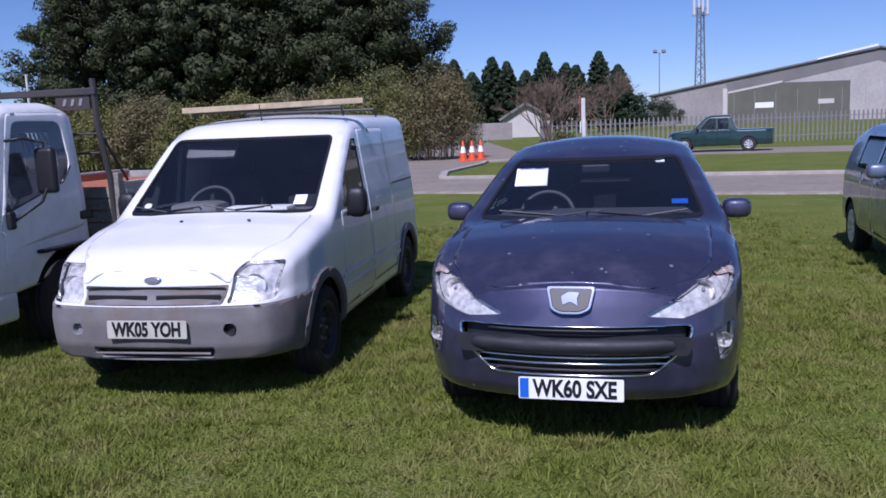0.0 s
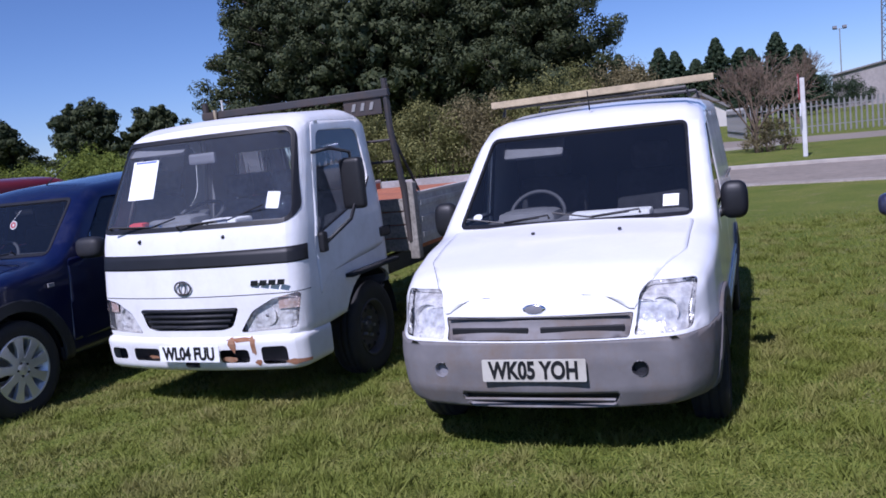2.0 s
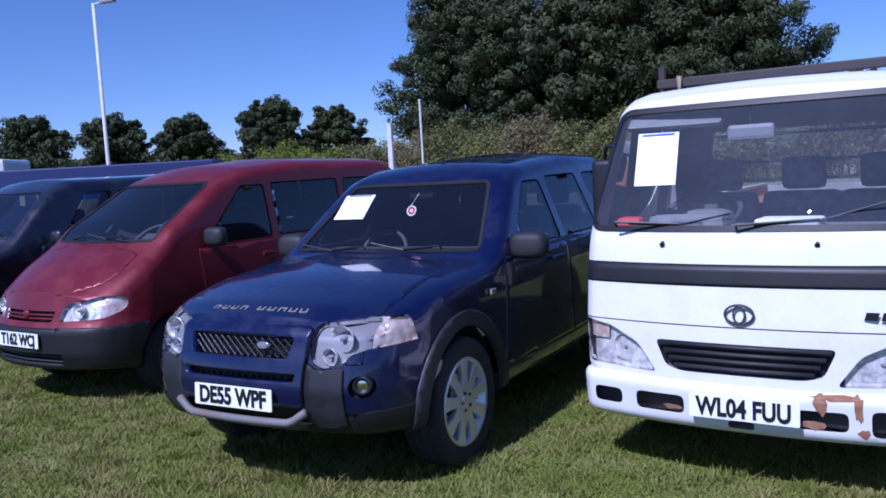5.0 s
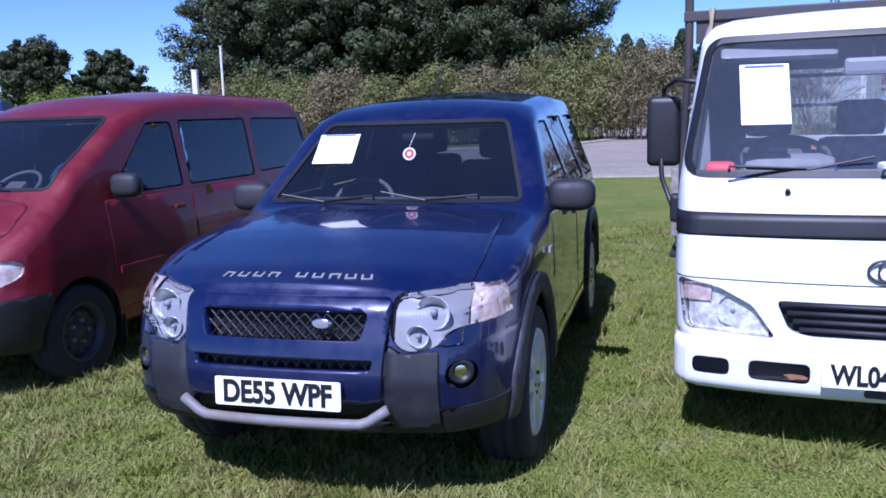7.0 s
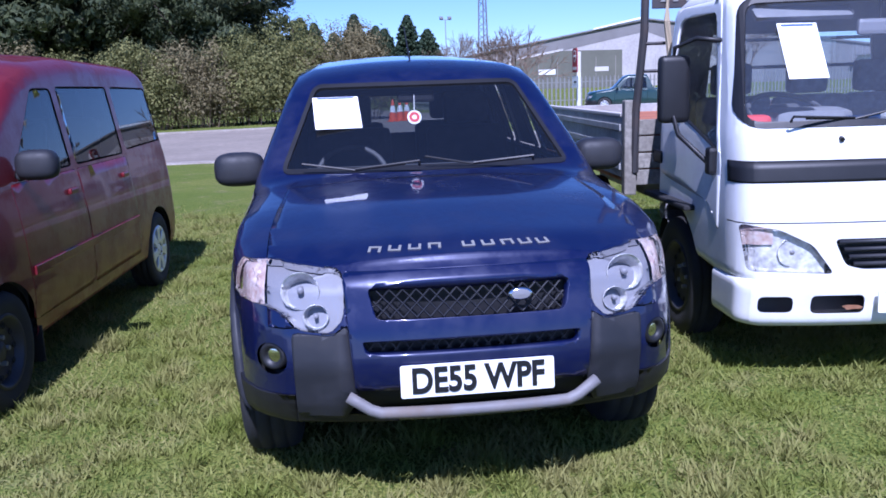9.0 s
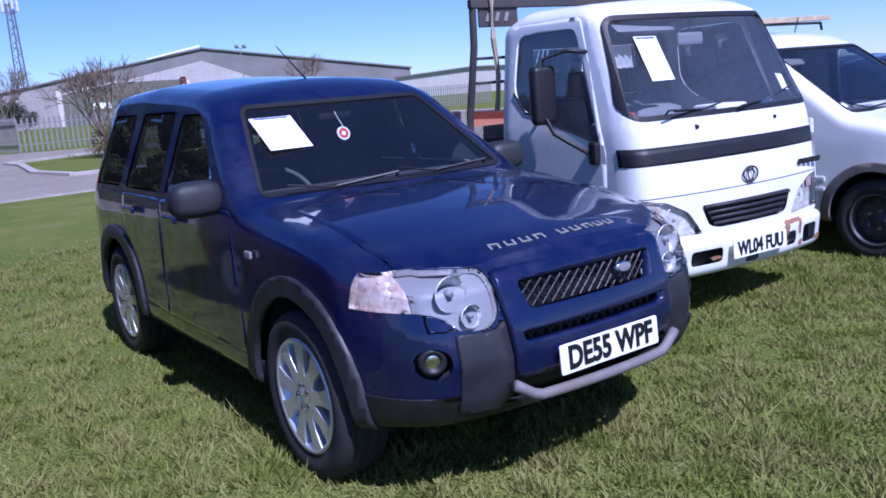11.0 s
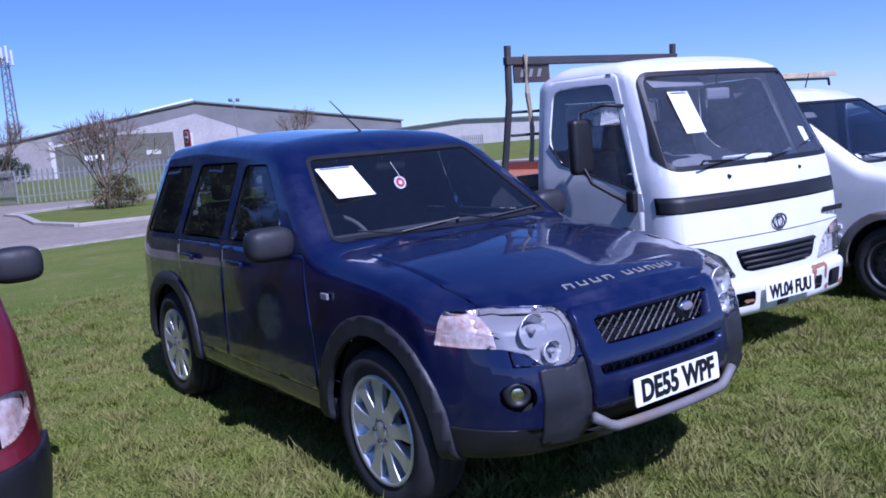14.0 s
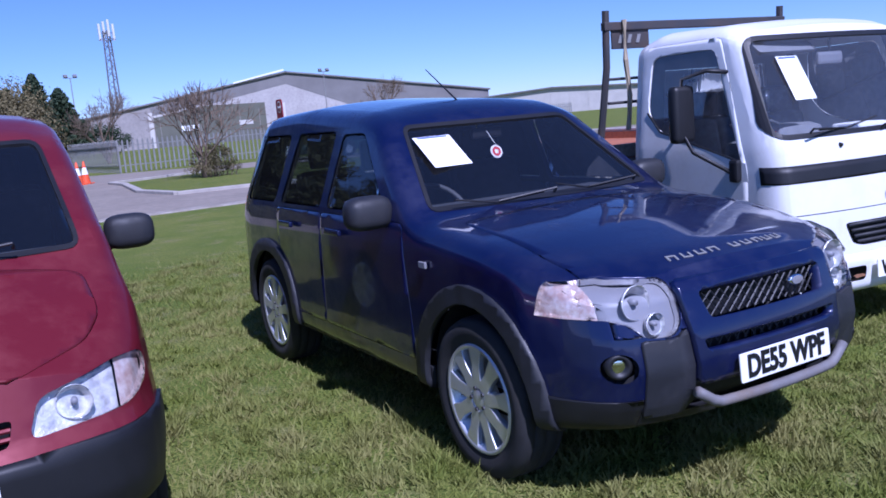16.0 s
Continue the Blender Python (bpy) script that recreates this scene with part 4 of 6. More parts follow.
    part("parcel", box((0.5, 0.2, 0.05), (0.2, 1.40, 1.10), 0.02), "paper", root, "pale papers on the dashboard")
    part("sticker", box((0.09, 0.003, 0.1), (0.585, 1.225, 1.18), 0.001, Matrix.Rotation(radians(-52), 4, "X")), "paper", root, "white square windscreen sticker")
    part("sticker", lathe([(0, 0), (0, 0.03), (0.003, 0.03)], 20, "y"), "paper", root).matrix_basis = pose(-0.62, 1.235, 1.155, -52, 0, 0)
    plate(root, "WK05 YOH", pose(0.0, -0.022, 0.512, -3, 0, 0), old=True)
    part("roof_aerial", tube([(0.0, 2.06, 1.77), (0.0, 2.02, 1.9)], 0.006, 5, 0.004), "black", root)
    for y in (2.2, 3.3):
        part("roof_bar", tube([(-0.66, y, 1.79), (-0.64, y, 1.855), (0.64, y, 1.855), (0.66, y, 1.79)], 0.014, 6), "black", root)
    return root


def flatbed_truck(m):
    root = thing("flatbed_truck", m, "white flatbed truck with rusty bumper and timber dropside bed, on grass", "truck", "parked vehicles in a row")
    L = 1.48
    bm = shell(top=[(0, 1.91), (0.2, 1.97), (1.25, 1.99), (1.48, 1.93)], low=[(0, 0.52), (0.35, 0.50), (1.0, 0.55), (1.48, 0.60)],
               plan=[(0, 0.775), (0.02, 0.81), (0.06, 0.835), (0.14, 0.85), (1.40, 0.85), (1.48, 0.82)],
               tumble=[(0.4, 0.985), (0.8, 1.0), (1.2, 0.99), (1.9, 0.885), (2.0, 0.865)],
               front=[(0.5, 0.0), (0.8, 0.01), (1.0, 0.03), (1.2, 0.065), (1.3, 0.10), (1.88, 0.41), (2.0, 0.49)], length=L, r=0.1, crown=0.02, bow=0.11, reach=1.3, nz=34, nx=26)
    arches(root, bm, "white_dirty", (1.08,), 0.44, 0.0, 0.36, 0.85)
    bandp = carve(bm, [(-1, 0.995), (1, 0.995), (1, 1.10), (-1, 1.10)], "y", 1, 0.1, lambda c: c.y < 1)
    part("black_band", finish(bandp, 0.003, 0.015, 0.004), "black", root, "black trim band across the nose", True)
    wind = rounded([(-0.832, 1.25), (0.832, 1.25), (0.728, 1.88), (-0.728, 1.88)], [0.12, 0.12, 0.09, 0.09], 6)
    pane_front(root, bm, wind, 0.0, "glass_clear", seal=0.03)
    hl = rounded([(0.41, 0.56), (0.80, 0.575), (0.83, 0.805), (0.66, 0.775), (0.51, 0.70)], 0.03)
    for s in (-1, 1):
        o = hl if s > 0 else mirror2(hl)
        p = carve(bm, o, "y", 1, 0.05, lambda c: c.y < 0.6)
        ind = [(0.68, 0.70), (0.84, 0.70), (0.84, 0.80), (0.68, 0.78)]
        lamp_inside(root, p, [(s * 0.59, 0.09, 0.66, 0.07)], ind if s > 0 else mirror2(ind))
    gl = rounded([(-0.415, 0.728), (0.415, 0.728), (0.36, 0.60), (0.28, 0.58), (-0.28, 0.58), (-0.36, 0.60)], 0.03, 3)
    carve(bm, gl, "y", 1, 0.05, lambda c: c.y < 0.4).free()
    gr = part("grille", box((0.88, 0.02, 0.2), (0, 0.06, 0.66)), "black", root, "dark slatted grille")
    for i in range(4):
        z = 0.605 + i * 0.036
        w = 0.32 + i * 0.025
        part("grille_slat", tube([(-w, 0.022, z), (0, 0.004, z), (w, 0.022, z)], 0.012, 6), "trim", gr, "", True)
    for o in ([(-0.85, 0.803), (0.85, 0.803), (0.85, 0.809), (-0.85, 0.809)],):
        carve(bm, o, "y", 1, 0.05, lambda c: c.y < 0.4).free()
    for x0, x1, mk in ((-0.065, 0.065, "oval"),):
        ring = [(0.065 * math.cos(2 * math.pi * k / 28), 0, 0.045 * math.sin(2 * math.pi * k / 28)) for k in range(28)]
        part("badge", tube(ring, 0.006, 6, closed=True), "steel", root, "dark chrome oval badge", True).matrix_basis = Matrix.Translation((0, 0.002, 0.872))
        ring = [(0.026 * math.cos(2 * math.pi * k / 20), 0, 0.04 * math.sin(2 * math.pi * k / 20)) for k in range(20)]
        part("badge", tube(ring, 0.005, 6, closed=True), "steel", root, "", True).matrix_basis = Matrix.Translation((0, 0.0, 0.872))
    for i in range(4):
        part("maker_mark", prism([(0, 0), (0.052, 0), (0.062, 0.035), (0.01, 0.035)], 0.004, pose(0.52 + i * 0.066, 0.048 + i * 0.005, 0.865, 0, 0, 0)), "ink", root)
    # bumper with its openings
    hw = 0.845
    bb = shell(top=[(0, 0.535), (0.5, 0.535)], low=[(0, 0.30), (0.5, 0.30)], plan=[(0, 0.79), (0.03, 0.825), (0.08, 0.845), (0.5, 0.845)], tumble=[(0, 1), (2, 1)],
               front=[(0.29, 0.04), (0.33, 0.0), (0.5, -0.02), (0.535, 0.0)], length=0.5, r=0.03, crown=0.0, bow=0.10, reach=0.45, nx=24, nz=12)
    for x0, x1, z0, z1 in ((-0.76, -0.60, 0.375, 0.455), (-0.52, -0.27, 0.37, 0.46), (0.24, 0.46, 0.36, 0.45), (0.55, 0.73, 0.345, 0.465), (-0.06, 0.06, 0.325, 0.365)):
        carve(bb, rounded([(x0, z0), (x1, z0), (x1, z1), (x0, z1)], 0.03, 3), "y", 1, 0.05, lambda c: c.y < 0.3).free()
    bo = part("bumper", bb, "white_dirty", root, "battered white steel bumper with rust stains", True)
    # Dark block added behind the openings, for the shade inside them.
    part("bumper_core", box((1.58, 0.06, 0.17), (0, 0.18, 0.415), 0.02), "steel", bo, "dark block added for the shade in the bumper openings")
    for x, z, w, h in ((0.345, 0.49, 0.03, 0.1), (0.50, 0.47, 0.022, 0.14), (0.415, 0.515, 0.12, 0.025), (0.30, 0.385, 0.07, 0.04), (0.79, 0.355, 0.08, 0.035), (-0.33, 0.40, 0.06, 0.03), (0.52, 0.36, 0.03, 0.05)):
        st = carve_copy(bb_skin(hw), [(x + w * 0.8 * math.cos(k * 0.6283) * (0.6 + 0.8 * random.random()), z + h * 0.5 * math.sin(k * 0.6283) * (0.6 + 0.8 * random.random())) for k in range(10)])
        part("rust_patch", shifted(st, 0.0025), "rust", bo, "brown rust patch")
    plate(root, "WL04 FUU", pose(0.02, -0.045, 0.435, -2, 0, 0), 0.5, 0.111)
    w1 = rounded([(0.41, 1.13), (1.14, 1.33), (1.27, 1.46), (1.25, 1.83), (0.68, 1.83)], [0.04, 0.08, 0.08, 0.08, 0.05], 4)
    dr = rounded([(0.36, 0.72), (0.50, 0.86), (1.20, 0.92), (1.35, 0.95), (1.37, 1.90), (0.63, 1.90), (0.36, 1.09)], 0.05, 3)
    for s in (-1, 1):
        p = carve(bm, dr, "x", s, 0.05)
        q = carve(p, w1, "x", s, -0.3)
        d = part("door", finish(p, 0.003, 0.012, 0.003), "white_dirty", root, "", True)
        part("side_window", finish(q, 0.0, 0.0, -0.006), "glass_clear", d, "", True).visible_shadow = False
        part("window_seal", tube([(s * 0.843, 0.41, 1.13), (s * 0.826, 1.14, 1.33), (s * 0.812, 1.27, 1.46)], 0.008, 6), "black", d)
        part("handle_recess", box((0.02, 0.17, 0.075), (s * 0.846, 1.37, 1.03), 0.02), "black", d, "black door handle recess")
        # mirror on its bent arm
        arm = tube([(s * 0.77, 0.56, 1.68), (s * 0.88, 0.64, 1.70), (s * 0.95, 0.78, 1.66), (s * 0.97, 0.80, 1.36), (s * 0.95, 0.70, 1.2), (s * 0.87, 0.44, 1.06)], 0.013, 8)
        mr = part("mirror_arm", arm, "black", root, "bent black mirror arm", True)
        part("mirror_housing", box((0.17, 0.08, 0.36), (s * 0.95, 0.79, 1.44), 0.035, seg=3), "black", mr, "tall black mirror housing", True)
        part("mirror_glass", box((0.14, 0.006, 0.31), (s * 0.95, 0.832, 1.44), 0.002), "chrome", mr)
        part("arm_clamp", box((0.05, 0.07, 0.14), (s * 0.865, 0.44, 1.08), 0.02), "black", mr)
        wheel(root, s * 0.83, 1.08, 0.355, 0.215, 0.2, "steel", s)
        wheel(root, s * 0.84, 3.50, 0.355, 0.215, 0.2, "steel", s)
        part("mudguard", box((0.1, 0.75, 0.03), (s * 0.86, 1.08, 0.80), 0.01), "inner", root)
        part("chassis_rail", box((0.08, 4.4, 0.16), (s * 0.35, 2.6, 0.62), 0.01), "steel", root)
    bw = [(-0.55, 1.3), (0.55, 1.3), (0.5, 1.75), (-0.5, 1.75)]
    part("rear_window", finish(carve(bm, bw, "y", -1, 0.1, lambda c: c.y > 1.1), 0.002, 0, 0), "glass_clear", root).visible_shadow = False
    skin(root, bm, "white_dirty", 0.03, "dashgrey")
    # cab inside
    part("dashboard", box((1.5, 0.4, 0.2), (0, 0.46, 1.15), 0.06), "dashgrey", root, "grey dashboard with papers on it")
    part("instrument_cowl", box((0.42, 0.28, 0.16), (-0.36, 0.50, 1.25), 0.07), "dashgrey", root)
    steering_wheel(root, -0.36, 0.70, 1.30, -62, 0.2)
    for x in (-0.42, 0.05, 0.47):
        seat(root, x, 1.18, 0.92, 0.46, 0.44, "seatgrey")
    part("rear_view_mirror", box((0.23, 0.03, 0.08), (-0.03, 0.43, 1.72), 0.02), "satin", root, "pale rear-view mirror")
    part("mirror_stem", tube([(-0.03, 0.43, 1.76), (-0.03, 0.43, 1.87)], 0.008, 6), "black", root)
    part("sun_visor", box((0.5, 0.015, 0.1), (-0.42, 0.45, 1.80), 0.02, Matrix.Rotation(radians(-50), 4, "X")), "dashgrey", root)
    part("pale_cloth", box((0.3, 0.2, 0.05), (0.16, 0.36, 1.27), 0.02), "paper", root, "white papers on the dashboard")
    part("red_cloth", box((0.14, 0.1, 0.07), (-0.66, 0.40, 1.27), 0.03), "sticker_red", root, "red rag on the dashboard")
    paper(root, pose(-0.475, 0.31, 1.61, -27, 0, 6), 0.21, 0.30)
    part("sticker", box((0.09, 0.003, 0.12), (0.64, 0.25, 1.40), 0.001, Matrix.Rotation(radians(-28), 4, "X") @ Matrix.Rotation(radians(12), 4, "Z")), "paper", root, "torn white windscreen sticker")
    wiper(root, (-0.62, 0.13, 1.24), (-0.05, 0.13, 1.29), 0.014)
    wiper(root, (-0.02, 0.11, 1.22), (0.62, 0.2, 1.33), 0.014)
    for x in (-0.38, 0.33):
        part("washer_jet", tube([(x, 0.1, 1.2), (x, 0.07, 1.19)], 0.012, 6), "black", root)
    # bed
    part("bed_floor", box((1.86, 3.0, 0.36), (0, 3.35, 1.0), 0.005), "bedred", root, "red-brown bed floor")
    for s in (-1, 1):
        side = part("dropside", box((0.035, 3.02, 0.40), (s * 0.95, 3.30, 1.06), 0.006), "bedside", root, "faded grey timber dropside")
        for z in (0.93, 1.06, 1.19):
            part("side_rib", box((0.012, 3.0, 0.045), (s * 0.974, 3.30, z), 0.005), "bedside", side)
        part("red_lining", box((0.008, 2.95, 0.36), (s * 0.926, 3.30, 1.07), 0.0), "bedred", side)
        part("side_cap", box((0.05, 3.02, 0.025), (s * 0.95, 3.30, 1.272), 0.006), "pale", side)
        part("corner_post", box((0.08, 0.08, 0.62), (s * 0.93, 1.74, 1.06), 0.01), "wood", root, "weathered corner post")
        for z, k in ((0.86, 0), (0.97, 1), (1.08, 2), (1.19, 3)):
            part("headboard_plank", box((0.42, 0.03, 0.10), (s * 0.69, 1.76, z), 0.006), "wood", root)
        part("rack_post", tube([(s * 0.90, 1.71, 0.9), (s * 0.90, 1.69, 1.3), (s * 0.87, 1.62, 1.8), (s * 0.87, 1.60, 2.2)], 0.026, 8), "rack", root, "dark steel ladder-rack post")
        part("rack_stay", tube([(s * 0.89, 1.64, 1.7), (s * 0.92, 2.2, 0.95)], 0.012, 6), "rack", root) if s > 0 else None
        part("tail_lamp", box((0.06, 0.05, 0.12), (s * 0.8, 4.83, 0.80), 0.01), "amber", root)
    part("headboard", box((1.8, 0.03, 0.38), (0, 1.79, 1.05), 0.006), "bedred", root)
    part("rack_beam", box((1.80, 0.05, 0.06), (0, 1.60, 2.09), 0.008), "rack", root, "dark steel ladder-rack beam")
    part("rack_panel", box((0.34, 0.015, 0.14), (-0.66, 1.60, 2.0), 0.005), "rack", root, "dark name board, lettering worn")
    part("rack_panel", box((0.34, 0.015, 0.14), (0.66, 1.60, 2.0), 0.005), "rack", root)
    for i in range(3):
        part("board_mark", prism([(0, 0), (0.03, 0), (0.05, 0.06), (0.02, 0.06)], 0.004, pose(-0.78 + i * 0.08, 1.59, 1.97)), "galv", root)
        part("board_mark", prism([(0, 0), (0.03, 0), (0.05, 0.06), (0.02, 0.06)], 0.004, pose(0.56 + i * 0.08, 1.59, 1.97)), "galv", root)
    for z in (1.55, 1.72):
        part("rack_rung", tube([(-0.87, 1.62, z), (0.87, 1.62, z)], 0.012, 6), "rack", root)
    part("tie_rope", tube([(-0.74, 1.56, 2.13), (-0.75, 1.55, 1.85), (-0.72, 1.56, 1.6), (-0.75, 1.56, 1.35)], 0.02, 6), "rope", root, "tan rope tied to the rack")
    part("tailboard", box((1.86, 0.035, 0.40), (0, 4.83, 1.06), 0.006), "bedside", root)
    return root


def bb_skin(hw):
    return shell(top=[(0, 0.535), (0.5, 0.535)], low=[(0, 0.30), (0.5, 0.30)], plan=[(0, 0.79), (0.03, 0.825), (0.08, 0.845), (0.5, 0.845)], tumble=[(0, 1), (2, 1)],
                 front=[(0.29, 0.04), (0.33, 0.0), (0.5, -0.02), (0.535, 0.0)], length=0.5, r=0.03, crown=0.0, bow=0.10, reach=0.45, nx=24, nz=12)


def carve_copy(bm, outline):
    out = carve(bm, outline, "y", 1, 0.05, lambda c: c.y < 0.3)
    bm.free()
    return out


def grey_hatchback(m):
    root = thing("hatchback_car", m, "purple-grey metallic hatchback with sale sheet in windscreen, on grass", "car", "parked vehicles in a row")
    L = 4.28
    bm = shell(top=[(0, 0.77), (0.05, 0.82), (0.25, 0.91), (0.6, 0.985), (1.15, 1.035), (1.27, 1.055), (2.1, 1.40), (2.5, 1.485), (2.8, 1.50), (3.6, 1.44), (4.0, 1.25), (4.28, 1.0)],
               low=[(0, 0.27), (0.4, 0.2), (4.0, 0.22), (4.28, 0.35)],
               plan=[(0, 0.62), (0.02, 0.69), (0.07, 0.75), (0.18, 0.82), (0.4, 0.87), (0.9, 0.90), (3.6, 0.90), (4.1, 0.84), (4.28, 0.72)],
               tumble=[(0.2, 0.94), (0.5, 1.0), (0.85, 0.985), (1.02, 0.95), (1.4, 0.76), (1.5, 0.72)],
               front=[(0.2, 0.12), (0.33, 0.02), (0.45, 0.0), (0.6, 0.01), (0.75, 0.06), (0.9, 0.12)], length=L, r=0.1, crown=0.05, bow=0.30, reach=1.0, rear=[(0.3, 0), (0.7, 0.0), (1.5, 0.4)])
    arches(root, bm, "graphite", (0.92, 3.53), 0.345, 0.0, 0.31, 0.90)
    hl = rounded([(0.34, 0.70), (0.55, 0.68), (0.76, 0.745), (0.815, 0.84), (0.80, 0.905), (0.67, 0.86), (0.49, 0.77)], 0.025)
    for s in (-1, 1):
        o = hl if s > 0 else mirror2(hl)
        p = carve(bm, o, "y", 1, 0.02, lambda c: c.y < 0.9)
        ind = [(0.71, 0.84), (0.9, 0.84), (0.9, 1.05), (0.71, 1.05)]
        lamp_inside(root, p, [(s * 0.645, 0.30, 0.79, 0.06), (s * 0.51, 0.21, 0.73, 0.045)], ind if s > 0 else mirror2(ind))
        fo = rounded([(0.70, 0.60), (0.80, 0.64), (0.79, 0.47), (0.73, 0.44)], 0.02, 3)
        o = fo if s > 0 else mirror2(fo)
        p = carve(bm, o, "y", 1, 0.02, lambda c: c.y < 0.8)
        ln = lamp_inside(root, p, [(s * 0.745, 0.285, 0.54, 0.04)])
    gl = rounded([(-0.60, 0.655), (0.60, 0.655), (0.57, 0.55), (0.40, 0.405), (-0.40, 0.405), (-0.57, 0.55)], 0.05, 5)
    gp = carve(bm, gl, "y", 1, 0.02, lambda c: c.y < 0.6)
    rim = ring_of(gp, gl, 0.008)
    part("grille_surround", finish(rim, 0, 0.02, 0.005), "chrome", root, "thin chrome grille surround", True)
    gr = part("grille", shifted(gp, -0.05), "black", root, "wide black grille mouth", True)
    bow = lambda x: 0.30 * (abs(x) / 0.90) ** 2.2
    part("grille_bumper_bar", prism(rounded([(-0.57, 0.515), (0.57, 0.515), (0.59, 0.605), (-0.59, 0.605)], 0.03, 3), 0.02), "trim", gr).matrix_basis = Matrix.Translation((0, 0.06, 0))
    part("bumper_bar", tube([(x * 0.06, bow(x * 0.06) - 0.004, 0.56) for x in range(-9, 10)], 0.042, 10), "trim", gr, "dark plastic bar across the mouth", True)
    for z, w in ((0.635, 7), (0.50, 8), (0.468, 8), (0.436, 7)):
        part("grille_slat", tube([(x * 0.06, bow(x * 0.06) + 0.008, z) for x in range(-w, w + 1)], 0.007, 6), "chrome" if z in (0.468, 0.50) else "trim", gr, "", True)
    part("badge", prism(rounded([(-0.125, 0.06), (0.125, 0.06), (0.10, -0.06), (0.05, -0.085), (-0.05, -0.085), (-0.10, -0.06)], 0.02, 3), 0.014, pose(0, 0.065, 0.79, -25, 0, 0), 0.004), "chrome", root, "chrome-rimmed shield badge")
    part("badge_field", prism(rounded([(-0.108, 0.048), (0.108, 0.048), (0.087, -0.052), (0.045, -0.072), (-0.045, -0.072), (-0.087, -0.052)], 0.018, 3), 0.014, pose(0, 0.060, 0.79, -25, 0, 0), 0.003), "ink", root)
    part("badge_mark", prism(rounded([(-0.04, -0.04), (0.0, -0.02), (0.04, -0.045), (0.035, 0.0), (0.05, 0.03), (-0.01, 0.035), (-0.05, 0.01)], 0.01, 2), 0.014, pose(0, 0.056, 0.79, -25, 0, 0), 0.003), "chrome", root)
    hood = rounded([(-0.36, 0.13), (0.36, 0.13), (0.6, 0.30), (0.70, 0.48), (0.73, 1.15), (-0.73, 1.15), (-0.70, 0.48), (-0.6, 0.30)], 0.06, 3)
    part("bonnet", finish(carve(bm, hood, "z", 1, 0.2, lambda c: c.y < 1.24), 0.003, 0.012, 0.003), "graphite", root, "", True)
    wind = rounded([(-0.71, 1.06), (0.71, 1.06), (0.565, 1.405), (-0.565, 1.405)], 0.05)
    pane_front(root, bm, wind, 1.0, seal=0.018)
    w1 = rounded([(1.74, 1.03), (2.35, 1.03), (2.35, 1.38), (2.24, 1.38)], 0.03, 3)
    w2 = rounded([(2.43, 1.03), (3.15, 1.03), (3.25, 1.36), (2.43, 1.38)], 0.03, 3)
    d1 = rounded([(1.32, 0.32), (2.39, 0.32), (2.39, 1.015), (1.45, 1.015)], 0.04, 3)
    d2 = rounded([(2.39, 0.32), (3.05, 0.32), (3.25, 0.75), (3.25, 1.015), (2.39, 1.015)], 0.04, 3)
    for s in (-1, 1):
        panes(root, bm, (w1, w2), s)
        for d in (d1, d2):
            dr = part("door", finish(carve(bm, d, "x", s), 0.003, 0.012), "graphite", root, "", True)
            handle(dr, s * 0.893, max(p[0] for p in d) - 0.2, 0.9, s, "graphite")
        mr = door_mirror(root, (s * 0.92, 1.67, 1.07), s, (0.18, 0.13, 0.13), "graphite", (0.02, 0.06))
    rw = [(-0.5, 1.1), (0.5, 1.1), (0.42, 1.36), (-0.42, 1.36)]
    part("rear_window", finish(carve(bm, rw, "y", -1, 0.1, lambda c: c.y > 3), 0.002, 0, 0), "glass", root).visible_shadow = False
    skin(root, bm, "graphite")
    for s in (-1, 1):
        for y in (0.92, 3.53):
            wheel(root, s * 0.85, y, 0.316, 0.21, 0.205, "alloy5", s)
    wiper(root, (-0.55, 1.22, 1.06), (0.1, 1.22, 1.07))
    wiper(root, (0.0, 1.18, 1.055), (0.6, 1.26, 1.065))
    part("dashboard", box((1.4, 0.6, 0.2), (0, 1.74, 0.95), 0.06), "dash", root)
    steering_wheel(root, -0.36, 2.06, 1.0)
    for x in (-0.36, 0.36):
        seat(root, x, 2.45, 0.5)
        seat(root, x, 3.2, 0.5)
    part("rear_view_mirror", box((0.2, 0.03, 0.06), (0, 1.98, 1.33), 0.015), "black", root)
    plate(root, "WK60 SXE", pose(0, -0.012, 0.345, -3, 0, 0), band=True)
    paper(root, pose(-0.43, 1.80, 1.29, -66, 0, 4), 0.22, 0.26)
    part("sticker", box((0.06, 0.003, 0.06), (0.44, 2.03, 1.375), 0.001, Matrix.Rotation(radians(-66), 4, "X")), "paper", root)
    part("sticker", box((0.1, 0.003, 0.06), (0.56, 1.50, 1.135), 0.001, Matrix.Rotation(radians(-66), 4, "X")), "eu", root, "blue windscreen sticker")
    return root


